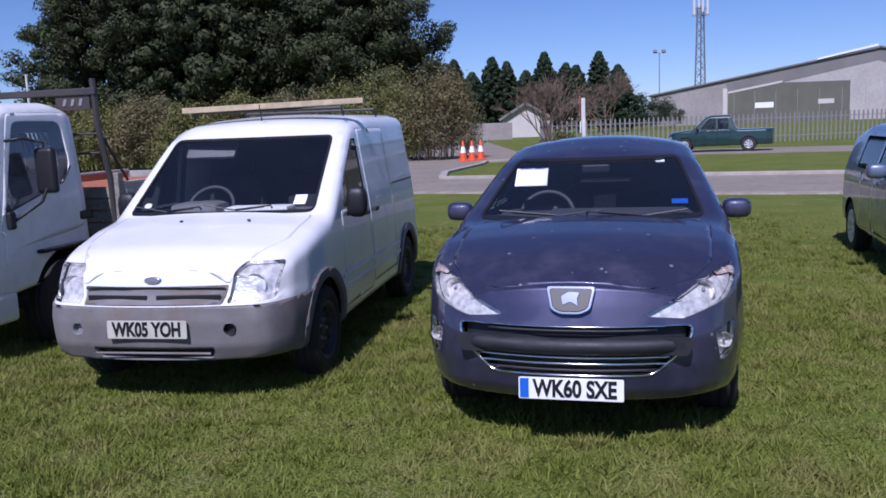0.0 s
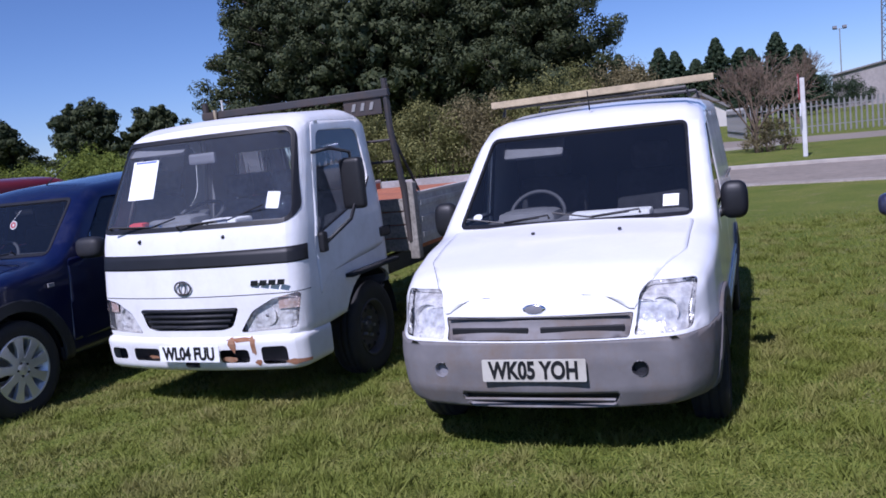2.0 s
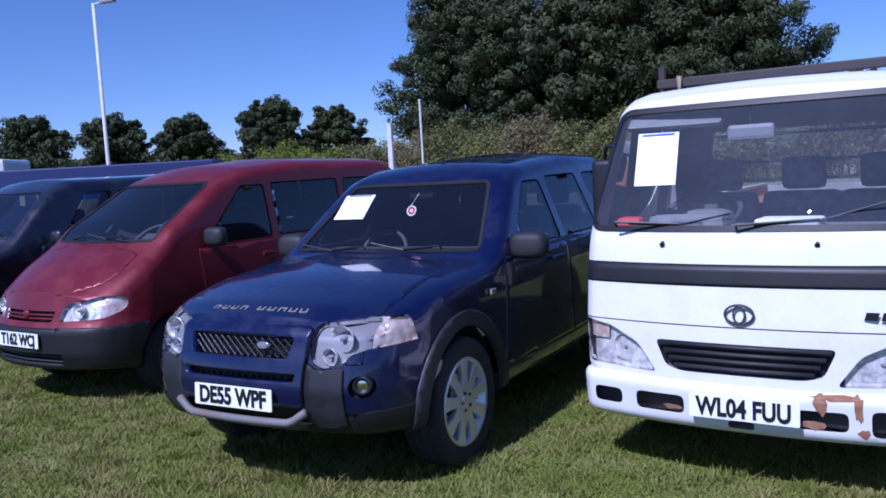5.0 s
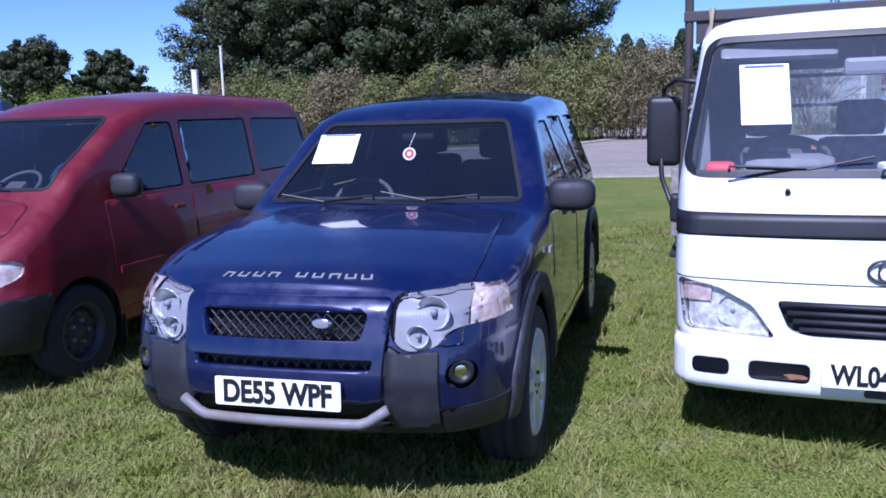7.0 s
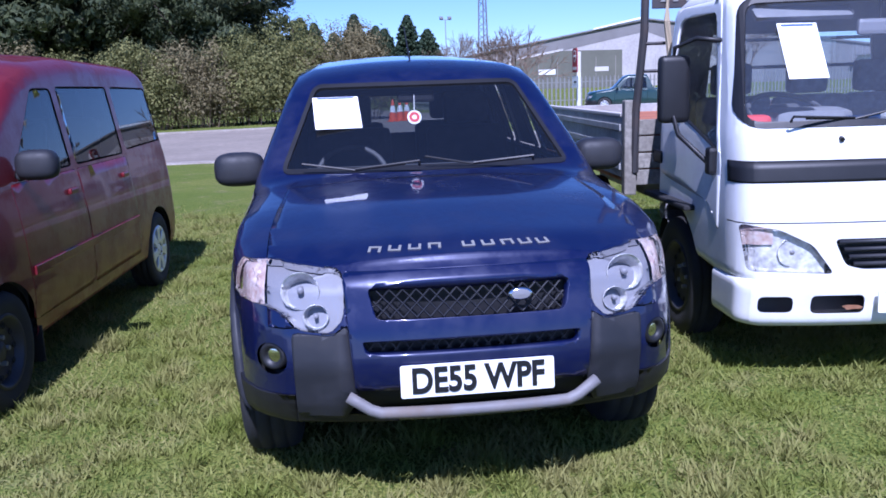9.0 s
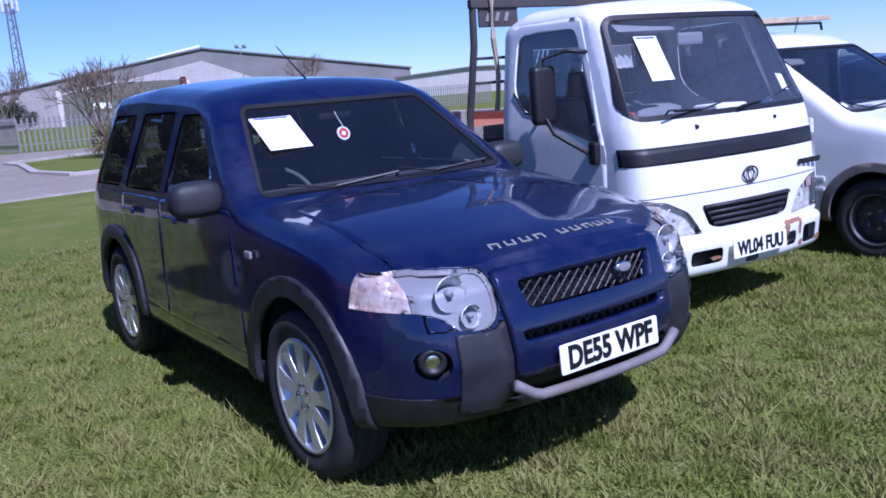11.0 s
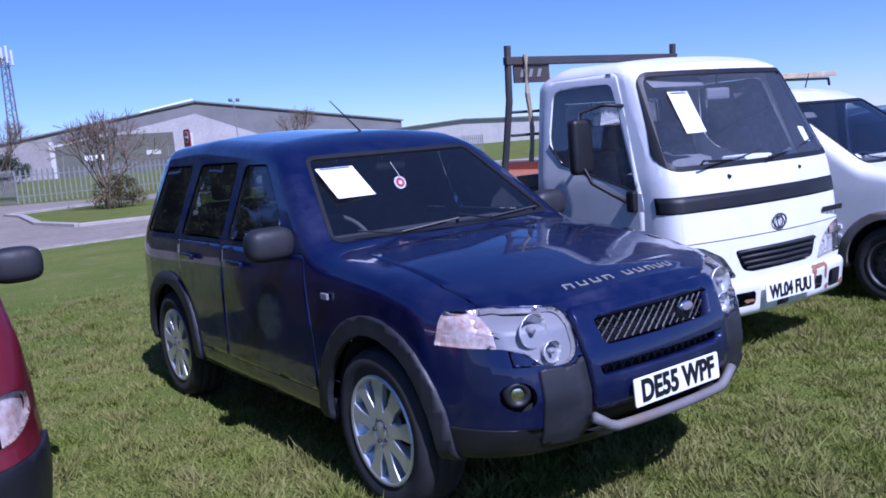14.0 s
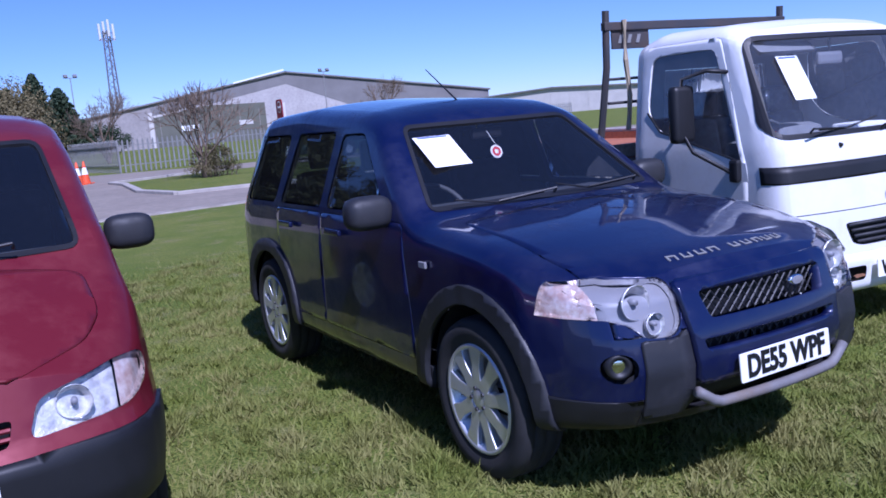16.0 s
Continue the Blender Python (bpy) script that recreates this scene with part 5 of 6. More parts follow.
def red_people_carrier(m):
    root = thing("people_carrier", m, "faded red metallic people carrier with black bumper, parked on grass", "car", "parked vehicles in a row")
    L = 4.32
    bm = shell(top=[(0, 0.80), (0.05, 0.85), (0.3, 1.0), (0.62, 1.13), (0.72, 1.17), (1.5, 1.63), (1.8, 1.72), (2.5, 1.77), (4.0, 1.74), (4.32, 1.63)],
               low=[(0, 0.30), (0.4, 0.24), (4.0, 0.26), (4.32, 0.36)],
               plan=[(0, 0.62), (0.02, 0.69), (0.07, 0.74), (0.18, 0.79), (0.4, 0.825), (4.1, 0.825), (4.32, 0.76)],
               tumble=[(0.2, 0.96), (0.5, 1.0), (0.8, 0.98), (0.95, 0.955), (1.12, 0.92), (1.7, 0.80), (1.85, 0.76)],
               front=[(0.25, 0.06), (0.4, 0.0), (0.58, 0.0), (0.64, 0.05), (0.85, 0.12), (1.1, 0.2)], length=L, r=0.1, crown=0.04, bow=0.24, reach=0.9, rear=[(0.3, 0), (1.0, 0.0), (1.8, 0.2)])
    arches(root, bm, "red", (0.80, 3.53), 0.335, 0.0, 0.30, 0.825)
    bump = carve(bm, [(-1.0, 0.15), (1.0, 0.15), (1.0, 0.60), (-1.0, 0.60)], "y", 1, 0.02, lambda c: c.y < 0.7)
    ex = [carve(bm, [(0.1, 0.2), (0.47, 0.2), (0.47, 0.60), (0.1, 0.60)], "x", s, 0.05) for s in (-1, 1)]
    bump = merge(bump, *ex)
    bmesh.ops.remove_doubles(bump, verts=bump.verts[:], dist=2e-4)
    carve(bump, rounded([(-0.42, 0.33), (0.42, 0.33), (0.44, 0.41), (-0.44, 0.41)], 0.02, 2), "y", 1, 0, lambda c: c.y < 0.4).free()
    bo = part("bumper", finish(bump, 0.003, 0.03, 0.014), "black", root, "black plastic bumper", True)
    part("lower_intake", box((0.9, 0.02, 0.11), (0, 0.12, 0.37)), "inner", bo)
    for z in (0.35, 0.385):
        part("intake_bar", tube([(-0.42, 0.07, z), (0, 0.03, z), (0.42, 0.07, z)], 0.008, 6), "trim", bo)
    hl = rounded([(0.36, 0.645), (0.70, 0.66), (0.775, 0.71), (0.77, 0.81), (0.66, 0.82), (0.40, 0.765)], 0.04)
    for s in (-1, 1):
        o = hl if s > 0 else mirror2(hl)
        p = carve(bm, o, "y", 1, 0.02, lambda c: c.y < 0.8)
        ind = [(0.65, 0.6), (0.9, 0.6), (0.9, 0.9), (0.65, 0.9)]
        lamp_inside(root, p, [(s * 0.51, 0.17, 0.72, 0.06)], ind if s > 0 else mirror2(ind))
    gl = rounded([(-0.30, 0.64), (0.30, 0.64), (0.32, 0.72), (-0.32, 0.72)], 0.02, 3)
    carve(bm, gl, "y", 1, 0.02, lambda c: c.y < 0.5).free()
    gr = part("grille", box((0.66, 0.02, 0.11), (0, 0.15, 0.68)), "black", root, "red slatted grille")
    for z in (0.66, 0.69):
        part("grille_slat", tube([(-0.31, 0.10, z), (0, 0.065, z), (0.31, 0.10, z)], 0.009, 6), "red", gr)
    oval(root, (0, 0.06, 0.69), 0.08, 0.07, "red")
    hood = rounded([(-0.34, 0.14), (0.34, 0.14), (0.58, 0.32), (0.65, 0.45), (0.62, 0.66), (-0.62, 0.66), (-0.65, 0.45), (-0.58, 0.32)], 0.05, 3)
    part("bonnet", finish(carve(bm, hood, "z", 1, 0.15, lambda c: c.y < 0.9), 0.003, 0.012, 0.002), "red", root, "", True)
    wind = rounded([(-0.645, 1.17), (0.645, 1.17), (0.565, 1.62), (-0.565, 1.62)], 0.06)
    pane_front(root, bm, wind, 0.6, seal=0.018)
    w1 = rounded([(1.18, 1.10), (1.98, 1.10), (1.98, 1.57), (1.70, 1.57)], 0.04, 3)
    w2 = rounded([(2.06, 1.10), (2.98, 1.10), (2.98, 1.58), (2.06, 1.58)], 0.04, 3)
    w3 = rounded([(3.06, 1.12), (4.02, 1.14), (3.92, 1.57), (3.06, 1.58)], 0.06, 3)
    d1 = rounded([(1.12, 0.36), (2.02, 0.36), (2.02, 1.08), (1.12, 1.08)], 0.03, 3)
    d2 = rounded([(2.04, 0.36), (3.02, 0.36), (3.02, 1.08), (2.04, 1.08)], 0.03, 3)
    for s in (-1, 1):
        panes(root, bm, (w1, w2, w3), s)
        for d in (d1, d2):
            dr = part("door", finish(carve(bm, d, "x", s), 0.003, 0.012), "red", root, "", True)
            handle(dr, s * 0.785, max(p[0] for p in d) - 0.15, 0.96, s, "red", 0.12)
        part("side_moulding", box((0.014, 1.85, 0.05), (s * 0.826, 2.08, 0.62), 0.005), "red", root)
        door_mirror(root, (s * 0.875, 1.22, 1.17), s, (0.22, 0.14, 0.16), "trim", (0.05, 0.05))
    skin(root, bm, "red")
    for s in (-1, 1):
        for y in (0.80, 3.53):
            wheel(root, s * 0.81, y, 0.305, 0.19, 0.185, "alloy5" if y > 2 else "steel", s)
        part("mud_flap", box((0.2, 0.012, 0.2), (s * 0.72, 1.16, 0.22), 0.004), "black", root)
    wiper(root, (-0.1, 0.72, 1.17), (-0.6, 0.80, 1.18))
    wiper(root, (0.4, 0.73, 1.17), (-0.05, 0.72, 1.2))
    part("dashboard", box((1.25, 0.6, 0.2), (0, 1.25, 1.02), 0.06), "dash", root)
    steering_wheel(root, -0.34, 1.5, 1.12, -55)
    for x in (-0.34, 0.34):
        seat(root, x, 1.95, 0.75)
        seat(root, x, 2.9, 0.75)
    plate(root, "T162 WCJ", pose(0, -0.018, 0.51, -3, 0, 0))
    return root


def plain_car(m, name, label, paint, tall=0.0, pickup=False, boxy=False):
    """A simpler car for the ends of the row and the far car park."""
    root = thing(name, m, label, "car" if not pickup else "pickup truck", "")
    L = 4.3 if not pickup else 5.0
    h = 1.46 + tall
    belt = 0.98 + tall * 0.3
    if pickup:
        top = [(0, 0.85), (0.15, 0.95), (1.2, 1.08), (1.3, 1.1), (1.85, 1.66), (2.1, 1.74), (3.0, 1.74), (3.25, 1.12), (3.35, 1.05), (5.0, 1.05)]
        h = 1.74
        belt = 1.08
    else:
        top = [(0, 0.74), (0.1, 0.82), (1.0, belt + 0.02), (1.1, belt + 0.05), (1.9 - 0.3 * boxy, h - 0.12), (2.2 - 0.3 * boxy, h), (3.4, h), (4.0 + 0.1 * boxy, h - 0.12), (4.3, h - 0.5)]
    bm = shell(top=top, low=[(0, 0.3), (0.4, 0.24), (L, 0.32)], plan=[(0, 0.64), (0.03, 0.72), (0.1, 0.79), (0.3, 0.85), (0.7, 0.875), (L - 0.3, 0.875), (L, 0.74)],
               tumble=[(0.2, 0.95), (0.5, 1), (belt - 0.1, 0.985), (belt, 0.96), (h - 0.1, 0.80), (h, 0.77)], front=[(0.2, 0.08), (0.4, 0), (0.6, 0.01), (0.8, 0.08)], length=L, r=0.09, crown=0.03, bow=0.2, reach=0.9, nx=16, nz=18)
    axles = (0.88, L - 0.85 - 0.3 * pickup)
    R = 0.38 if pickup else 0.34
    arches(root, bm, paint, axles, R, 0.0, R - 0.03, 0.875)
    wind = rounded([(-0.69, belt + 0.06), (0.69, belt + 0.06), (0.58, h - 0.11), (-0.58, h - 0.11)], 0.05, 3)
    pane_front(root, bm, wind, 0.8)
    ya = 1.62
    ws = [rounded([(ya, belt + 0.02), (2.35, belt + 0.02), (2.35, h - 0.13), (2.05, h - 0.13)], 0.03, 2)]
    ws.append(rounded([(2.43, belt + 0.02), (2.95 if pickup else 3.3, belt + 0.02), (2.9 if pickup else 3.3, h - 0.13), (2.43, h - 0.13)], 0.03, 2))
    for s in (-1, 1):
        panes(root, bm, ws, s)
        for d in ([(1.35, 0.36), (2.39, 0.36), (2.39, belt), (1.4, belt)], [(2.39, 0.36), (3.0, 0.36), (3.0, belt), (2.39, belt)]):
            dr = part("door", finish(carve(bm, rounded(d, 0.03, 2), "x", s), 0.003, 0.012), paint, root, "", True)
            handle(dr, s * 0.868, d[1][0] - 0.18, belt - 0.1, s, paint, 0.15)
        hl = rounded([(0.42, 0.66), (0.74, 0.68), (0.78, 0.80), (0.44, 0.78)], 0.03, 3)
        p = carve(bm, hl if s > 0 else mirror2(hl), "y", 1, 0.03, lambda c: c.y < 0.7)
        lamp_inside(root, p, [(s * 0.57, 0.16, 0.73, 0.05)])
        door_mirror(root, (s * 1.0, 1.5, belt + 0.08), s, (0.2, 0.13, 0.15), paint, (0.04, 0.05))
    carve(bm, rounded([(-0.38, 0.62), (0.38, 0.62), (0.38, 0.74), (-0.38, 0.74)], 0.02, 2), "y", 1, 0.03, lambda c: c.y < 0.5).free()
    part("grille", box((0.78, 0.02, 0.16), (0, 0.1, 0.68)), "black", root)
    part("bumper", finish(carve(bm, [(-0.9, 0.3), (0.9, 0.3), (0.9, 0.56), (-0.9, 0.56)], "y", 1, 0.05, lambda c: c.y < 0.5), 0.002, 0.02, 0.015), paint if not pickup else "black", root, "", True)
    skin(root, bm, paint)
    for s in (-1, 1):
        for y in axles:
            wheel(root, s * 0.86, y, R - 0.025, 0.2, 0.2, "alloy5", s)
    part("dashboard", box((1.3, 0.4, 0.2), (0, 1.6, belt - 0.08), 0.05), "dash", root)
    for x in (-0.36, 0.36):
        seat(root, x, 2.4, 0.55)
    plate_m = pose(0, -0.015, 0.43, -3, 0, 0)
    pl = part("number_plate", prism([(-0.26, -0.055), (0.26, -0.055), (0.26, 0.055), (-0.26, 0.055)], 0.006), "plate", root)
    pl.matrix_basis = plate_m
    return root


offroader = blue_offroader(pose(-5.265, 4.65, 0, 0, 0, -9.0))
van = white_van(pose(-0.445, 4.07, 0, 0, 0, -9.6))
truck = flatbed_truck(pose(-2.86, 5.20, 0, 0, 0, -12.5))
hatch = grey_hatchback(pose(1.98, 3.12, 0, 0, 0, -14.0))
carrier = red_people_carrier(pose(-8.05, 5.86, 0, 0, 0, -12.5))
end_car = plain_car(pose(6.2, 5.65, 0, 0, 0, -15), "estate_car", "grey-blue metallic car parked at the row's end on grass", "silverblue", 0.05)
end_4x4 = plain_car(pose(-10.9, 6.6, 0, 0, 0, -14), "off_road_car", "black-blue boxy off-road car parked beside the people carrier", "navy", 0.25, boxy=True)
pickup = plain_car(pose(12.7, 42.1, 0.004, 0, 0, -111), "pickup_truck", "dark green pickup truck parked before the steel fence", "darkgreen", pickup=True)


# ---- ground, road, verge ----
def sheet(name, outline, z, material, label, thick=0.0, kind="structure", cat="ground"):
    bm = bmesh.new()
    f = bm.faces.new([bm.verts.new((x, y, z)) for x, y in outline])
    bm.normal_update()
    if f.normal.z < 0:
        bmesh.ops.reverse_faces(bm, faces=[f])
    if thick:
        r = bmesh.ops.extrude_face_region(bm, geom=[f])
        bmesh.ops.translate(bm, verts=[g for g in r["geom"] if isinstance(g, bmesh.types.BMVert)], vec=(0, 0, -thick))
        bmesh.ops.recalc_face_normals(bm, faces=bm.faces[:])
    return tagged(link(name, bm, material), label, cat, "", kind)


gbm = bmesh.new()
bmesh.ops.create_grid(gbm, x_segments=8, y_segments=8, size=1500)
tagged(link("ground", gbm, "turf"), "mown green field grass with straw patches", "grass", "", "structure")
road_out = [(-200, 60), (-60, 33), (-30, 26.5), (-6, 21.8), (1, 21.0), (7.3, 17.6), (12, 15.6), (40, 6), (80, -8), (82, -2), (42, 12.5), (14, 21.5), (9, 23.5), (6.0, 25.0), (1.2, 26.6), (1.3, 30.0), (2.9, 36.0), (3.2, 38.6), (8, 40.0), (60, 20), (64, 27), (12, 46), (6, 52), (6, 90), (-1, 90), (-0.5, 44), (-3, 38.5), (-8, 38), (-30, 45), (-60, 56), (-200, 90)]
sheet("road", road_out, 0.004, "asphalt", "sunlit grey asphalt road and junction", cat="road")


def strip(name, line, w, h, material, label, cat):
    """A kerb or edge along a line."""
    bm = bmesh.new()
    for (a, b), (c, d) in zip(line, line[1:]):
        u = Vector((c - a, d - b, 0))
        ang = math.atan2(u.y, u.x)
        t = box((u.length + 0.02, w, h + 0.05), bevel=0.02)
        t.transform(Matrix.Translation(((a + c) / 2, (b + d) / 2, h / 2 - 0.025)) @ Matrix.Rotation(ang, 4, "Z"))
        bm = merge(bm, t)
    return tagged(link(name, bm, material), label, cat, "", "structure")


strip("kerb_near", [(-30, 26.45), (-6, 21.75), (1, 20.95), (7.3, 17.55), (12, 15.55), (40, 5.95)], 0.5, 0.03, "gravel", "worn pale gravel edge of the road", "road edge")
strip("kerb_far", [(40, 13.1), (14, 21.6), (9, 23.6), (6.1, 25.1), (1.3, 26.7), (1.4, 30.0), (3.0, 36.0), (3.3, 38.5), (8, 39.9)], 0.25, 0.1, "kerb", "pale concrete kerb of the verge", "kerb")
strip("kerb_hedge", [(-0.6, 44), (-3.1, 38.6), (-8, 38.1), (-30, 45.1)], 0.6, 0.06, "gravel", "pale gravel edge below the hedge", "road edge")


# ---- plants ----
def add_clump(vs, fs, rng, c, r, n, leaf, flat=0.75):
    """Small leaf blades scattered over a lumpy ball."""
    d = rng.normal(size=(n, 3))
    d /= np.linalg.norm(d, axis=1, keepdims=True) + 1e-9
    p = c + d * (r * (0.25 + 0.95 * np.sqrt(rng.random((n, 1))))) * np.array([1, 1, flat])
    u = rng.normal(size=(n, 3))
    u -= (u * d).sum(1, keepdims=True) * d * 0.7
    u /= np.linalg.norm(u, axis=1, keepdims=True) + 1e-9
    w = np.cross(d, u)
    s = leaf * (0.6 + 0.8 * rng.random((n, 1)))
    vs.append(np.stack([p - u * s, p + w * s * 0.45 + d * s * 0.3, p + u * s, p - w * s * 0.45 + d * s * 0.15], 1).reshape(-1, 3))


def add_stick(vs, fs, a, b, r0, r1):
    """A three-sided twig from a to b."""
    a, b = np.array(a, dtype=float), np.array(b, dtype=float)
    d = (b - a) / (np.linalg.norm(b - a) + 1e-9)
    u = np.cross(d, (0.3, 0.9, 0.2))
    u /= np.linalg.norm(u)
    w = np.cross(d, u)
    i = len(vs)
    for p, r in ((a, r0), (b, r1)):
        for k in range(3):
            t = 2.0944 * k
            vs.append(p + r * (math.cos(t) * u + math.sin(t) * w))
    for k in range(3):
        fs.append((i + k, i + (k + 1) % 3, i + 3 + (k + 1) % 3, i + 3 + k))


def quad_mesh(me, vs, fs):
    """Fills a mesh from arrays; every face has the same number of corners."""
    n, k = fs.shape
    me.vertices.add(len(vs))
    me.vertices.foreach_set("co", vs.astype(np.float32).ravel())
    me.loops.add(n * k)
    me.loops.foreach_set("vertex_index", fs.astype(np.int32).ravel())
    me.polygons.add(n)
    me.polygons.foreach_set("loop_start", np.arange(0, n * k, k, dtype=np.int32))
    me.update(calc_edges=True)


def raw_mesh(name, vs, fs, material, parent=None):
    me = bpy.data.meshes.new(name)
    if not fs:
        vs = np.concatenate(vs)
        fs = np.arange(len(vs)).reshape(-1, 4)
    quad_mesh(me, np.array(vs), np.array(fs))
    me.materials.append(M[material])
    ob = new(name, me)
    if parent:
        ob.parent = parent
    return ob


def pine(x, y, height, spread, seed, label, leaf=0.5, clumps=120, per=150, material="pine", base=0.12, trunks=1, group="pine trees"):
    """A broad pine: tapered trunk, limbs, and layered pads of needles with gaps between."""
    rng = np.random.default_rng(seed)
    root = thing("pine_tree", pose(x, y, 0), label, "tree", group)
    tr = [tube([(0, 0, -0.2), (0.2, 0.1, height * 0.3), (-0.1, 0.2, height * 0.6), (0.1, 0.0, height * 0.93)], height * 0.028, 10, height * 0.006)]
    vs, fs = [], []
    limbs = []
    n = int(clumps * 0.62)
    for k in range(n):
        h = base + (0.97 - base) * ((k + rng.random()) / n) ** 0.9
        a = k * 2.4 + rng.normal() * 0.4
        prof = math.sin(min(1, (1 - h) * 1.3 + 0.16) * math.pi / 2)
        reach = spread * prof * (0.56 + 0.38 * rng.random())
        root_at = np.array([0, 0, height * max(0.06, h - 0.07)])
        tip = np.array([reach * math.cos(a), reach * math.sin(a), height * h + 0.06 * reach])
        side = np.array([-math.sin(a), math.cos(a), 0])
        limbs.append(tube([tuple(root_at), tuple(root_at * 0.5 + tip * 0.5 - np.array([0, 0, 0.03 * reach])), tuple(tip)], height * 0.006, 5, 0.03))
        for q in range(8):
            t = 0.3 + 0.7 * (q + rng.random()) / 8
            c = root_at + (tip - root_at) * t + side * rng.normal() * reach * 0.16 + np.array([0, 0, abs(rng.normal()) * 0.035 * height])
            size = spread * (0.06 + 0.075 * rng.random()) * (1.1 - 0.35 * h)
            add_clump(vs, fs, rng, c, size, int(per * 0.5), leaf * 0.85, 0.7)
    part("trunk", merge(*tr), "bark", root, "", True)
    part("limb", merge(*limbs), "bark", root, "", True)
    raw_mesh("crown", vs, fs, material, root)
    return root


def conifer(x, y, height, spread, seed, label):
    """A narrow pointed conifer with drooping tiers."""
    rng = np.random.default_rng(seed)
    root = thing("conifer_tree", pose(x, y, 0), label, "tree", "row of conifers")
    vs, fs = [], []
    for k in range(150):
        h = 0.05 + 0.95 * ((k + rng.random()) / 150) ** 0.85
        a = k * 2.4 + rng.normal() * 0.3
        rr = spread * (1 - h) ** 0.75 * (0.7 + 0.4 * rng.random())
        for t in (0.55, 0.85, 1.0):
            add_clump(vs, fs, rng, np.array([rr * t * math.cos(a), rr * t * math.sin(a), height * h + 0.14 * rr * t * t]), spread * (0.2 - 0.1 * h) * (1.25 - 0.6 * t), 26, 0.26, 0.6)
    part("trunk", tube([(0, 0, -0.2), (0, 0, height * 0.95)], 0.22, 8, 0.04), "bark", root, "", True)
    raw_mesh("crown", vs, fs, "conifer", root)
    return root


def bush(name, x, y, rx, ry, h, seed, material, label, n=60, per=60, leaf=0.16, group=""):
    n, per, leaf = n * 2, int(per * 2.0), leaf * 0.5
    rng = np.random.default_rng(seed)
    root = thing(name, pose(x, y, 0), label, "bush" if name != "hedge" else "hedge", group)
    vs, fs = [], []
    st, sf = [], []
    for k in range(n):
        a, q = rng.random() * 2 * math.pi, math.sqrt(rng.random())
        px, py = rx * q * math.cos(a), ry * q * math.sin(a)
        top = h * (1 - 0.55 * q ** 3) * (0.85 + 0.25 * rng.random())
        pz = top * (0.25 + 0.7 * rng.random())
        add_clump(vs, fs, rng, np.array([px, py, pz]), h * (0.10 + 0.09 * rng.random()), per, leaf, 0.95)
        if k % 3 == 0:
            add_stick(st, sf, (px * 0.8, py * 0.8, -0.1), (px, py, pz), 0.03, 0.01)
    raw_mesh("stem_tangle", st, sf, "twig", root)
    raw_mesh("leaves", vs, fs, material, root)
    return root


def bare_tree(x, y, height, spread, seed, label, name="bare_tree", depth=5, catkin=None):
    """A leafless tree of forking twigs."""
    rng = np.random.default_rng(seed)
    root = thing(name, pose(x, y, 0), label, "tree", "leafless trees")
    tv, tf = [], []

    def grow(p, d, ln, r, lvl):
        q = p + d * ln
        add_stick(tv, tf, p, q, r, r * 0.65)
        if lvl >= depth:
            return
        for _ in range(3):
            nd = (d + Vector(rng.normal(size=3)) * spread * 0.42 + Vector((0, 0, 0.12))).normalized()
            grow(q if rng.random() < 0.6 else p.lerp(q, 0.7), nd, ln * (0.66 + 0.18 * rng.random()), max(0.012, r * 0.6), lvl + 1)

    for k in range(3):
        d = Vector((rng.normal() * 0.25 * spread, rng.normal() * 0.25 * spread, 1)).normalized()
        grow(Vector((0, 0, -0.1)), d, height * 0.26, height * 0.016, 1)
    raw_mesh("branch_crown", tv, tf, "twig", root)
    return root


# the big pine group and the smaller pines beyond
pine(-26.8, 76, 20.0, 10.0, 3, "large dark green pine tree behind the hedge", 0.2, 190, 420)
pine(-14, 80, 22.5, 11.5, 4, "large dark green pine tree with broad crown", 0.2, 240, 420)
pine(-6.2, 77, 17.0, 10.0, 5, "dark pine tree at the group's edge", 0.2, 170, 420)
pine(-20, 74, 15.0, 9.0, 6, "lower dark pine tree in the group", 0.3, 150, 230, base=0.1)
for i, (x, y, h, s) in enumerate([(-57, 88, 10, 6.5), (-66, 84, 8.8, 6.0), (-77, 84, 9.5, 7), (-90, 84, 10.5, 8), (-51, 92, 9, 5.5), (-104, 82, 10, 8)]):
    pine(x, y, h, s, 20 + i, "round-topped dark pine beyond the field", 0.28, 80, 130, base=0.22)
for i in range(11):
    conifer(0.5 + i * 2.95 + 0.9 * math.sin(i * 3.1), 140 + 3 * math.sin(i * 1.7), 11.6 + 1.4 * math.sin(i * 2.3), 4.4, 40 + i, "pointed dark conifer in a row beyond the road")
# hedge along the road
for i in range(11):
    x = -24 + i * 2.5
    hh = (2.6, 2.9, 3.2, 3.0, 3.3, 2.8, 3.1, 3.4, 3.6, 3.9, 4.2)[i]
    bush("hedge", x, 44 + 3.5 * math.sin(i * 0.9) * 0.3 - 0.03 * x, 2.2, 1.8, hh * 1.2, 60 + i, "scrub" if i % 3 == 1 else "hedge", "brown-green scrub hedge beside the road", 70, 70, 0.14, "hedge along the road")
for i, (x, y, r, h) in enumerate([(-30, 46, 3.5, 3.4), (-35, 48, 3.5, 3.2), (-26, 43.5, 2.4, 3.0)]):
    bush("bush", x, y, r, 2.2, h, 80 + i, "bright", "bright green spring-leaved bush", 80, 70, 0.14)
bare_tree(5.8, 34.8, 5.0, 1.0, 91, "leafless reddish shrub on the verge", "bare_shrub", 6)
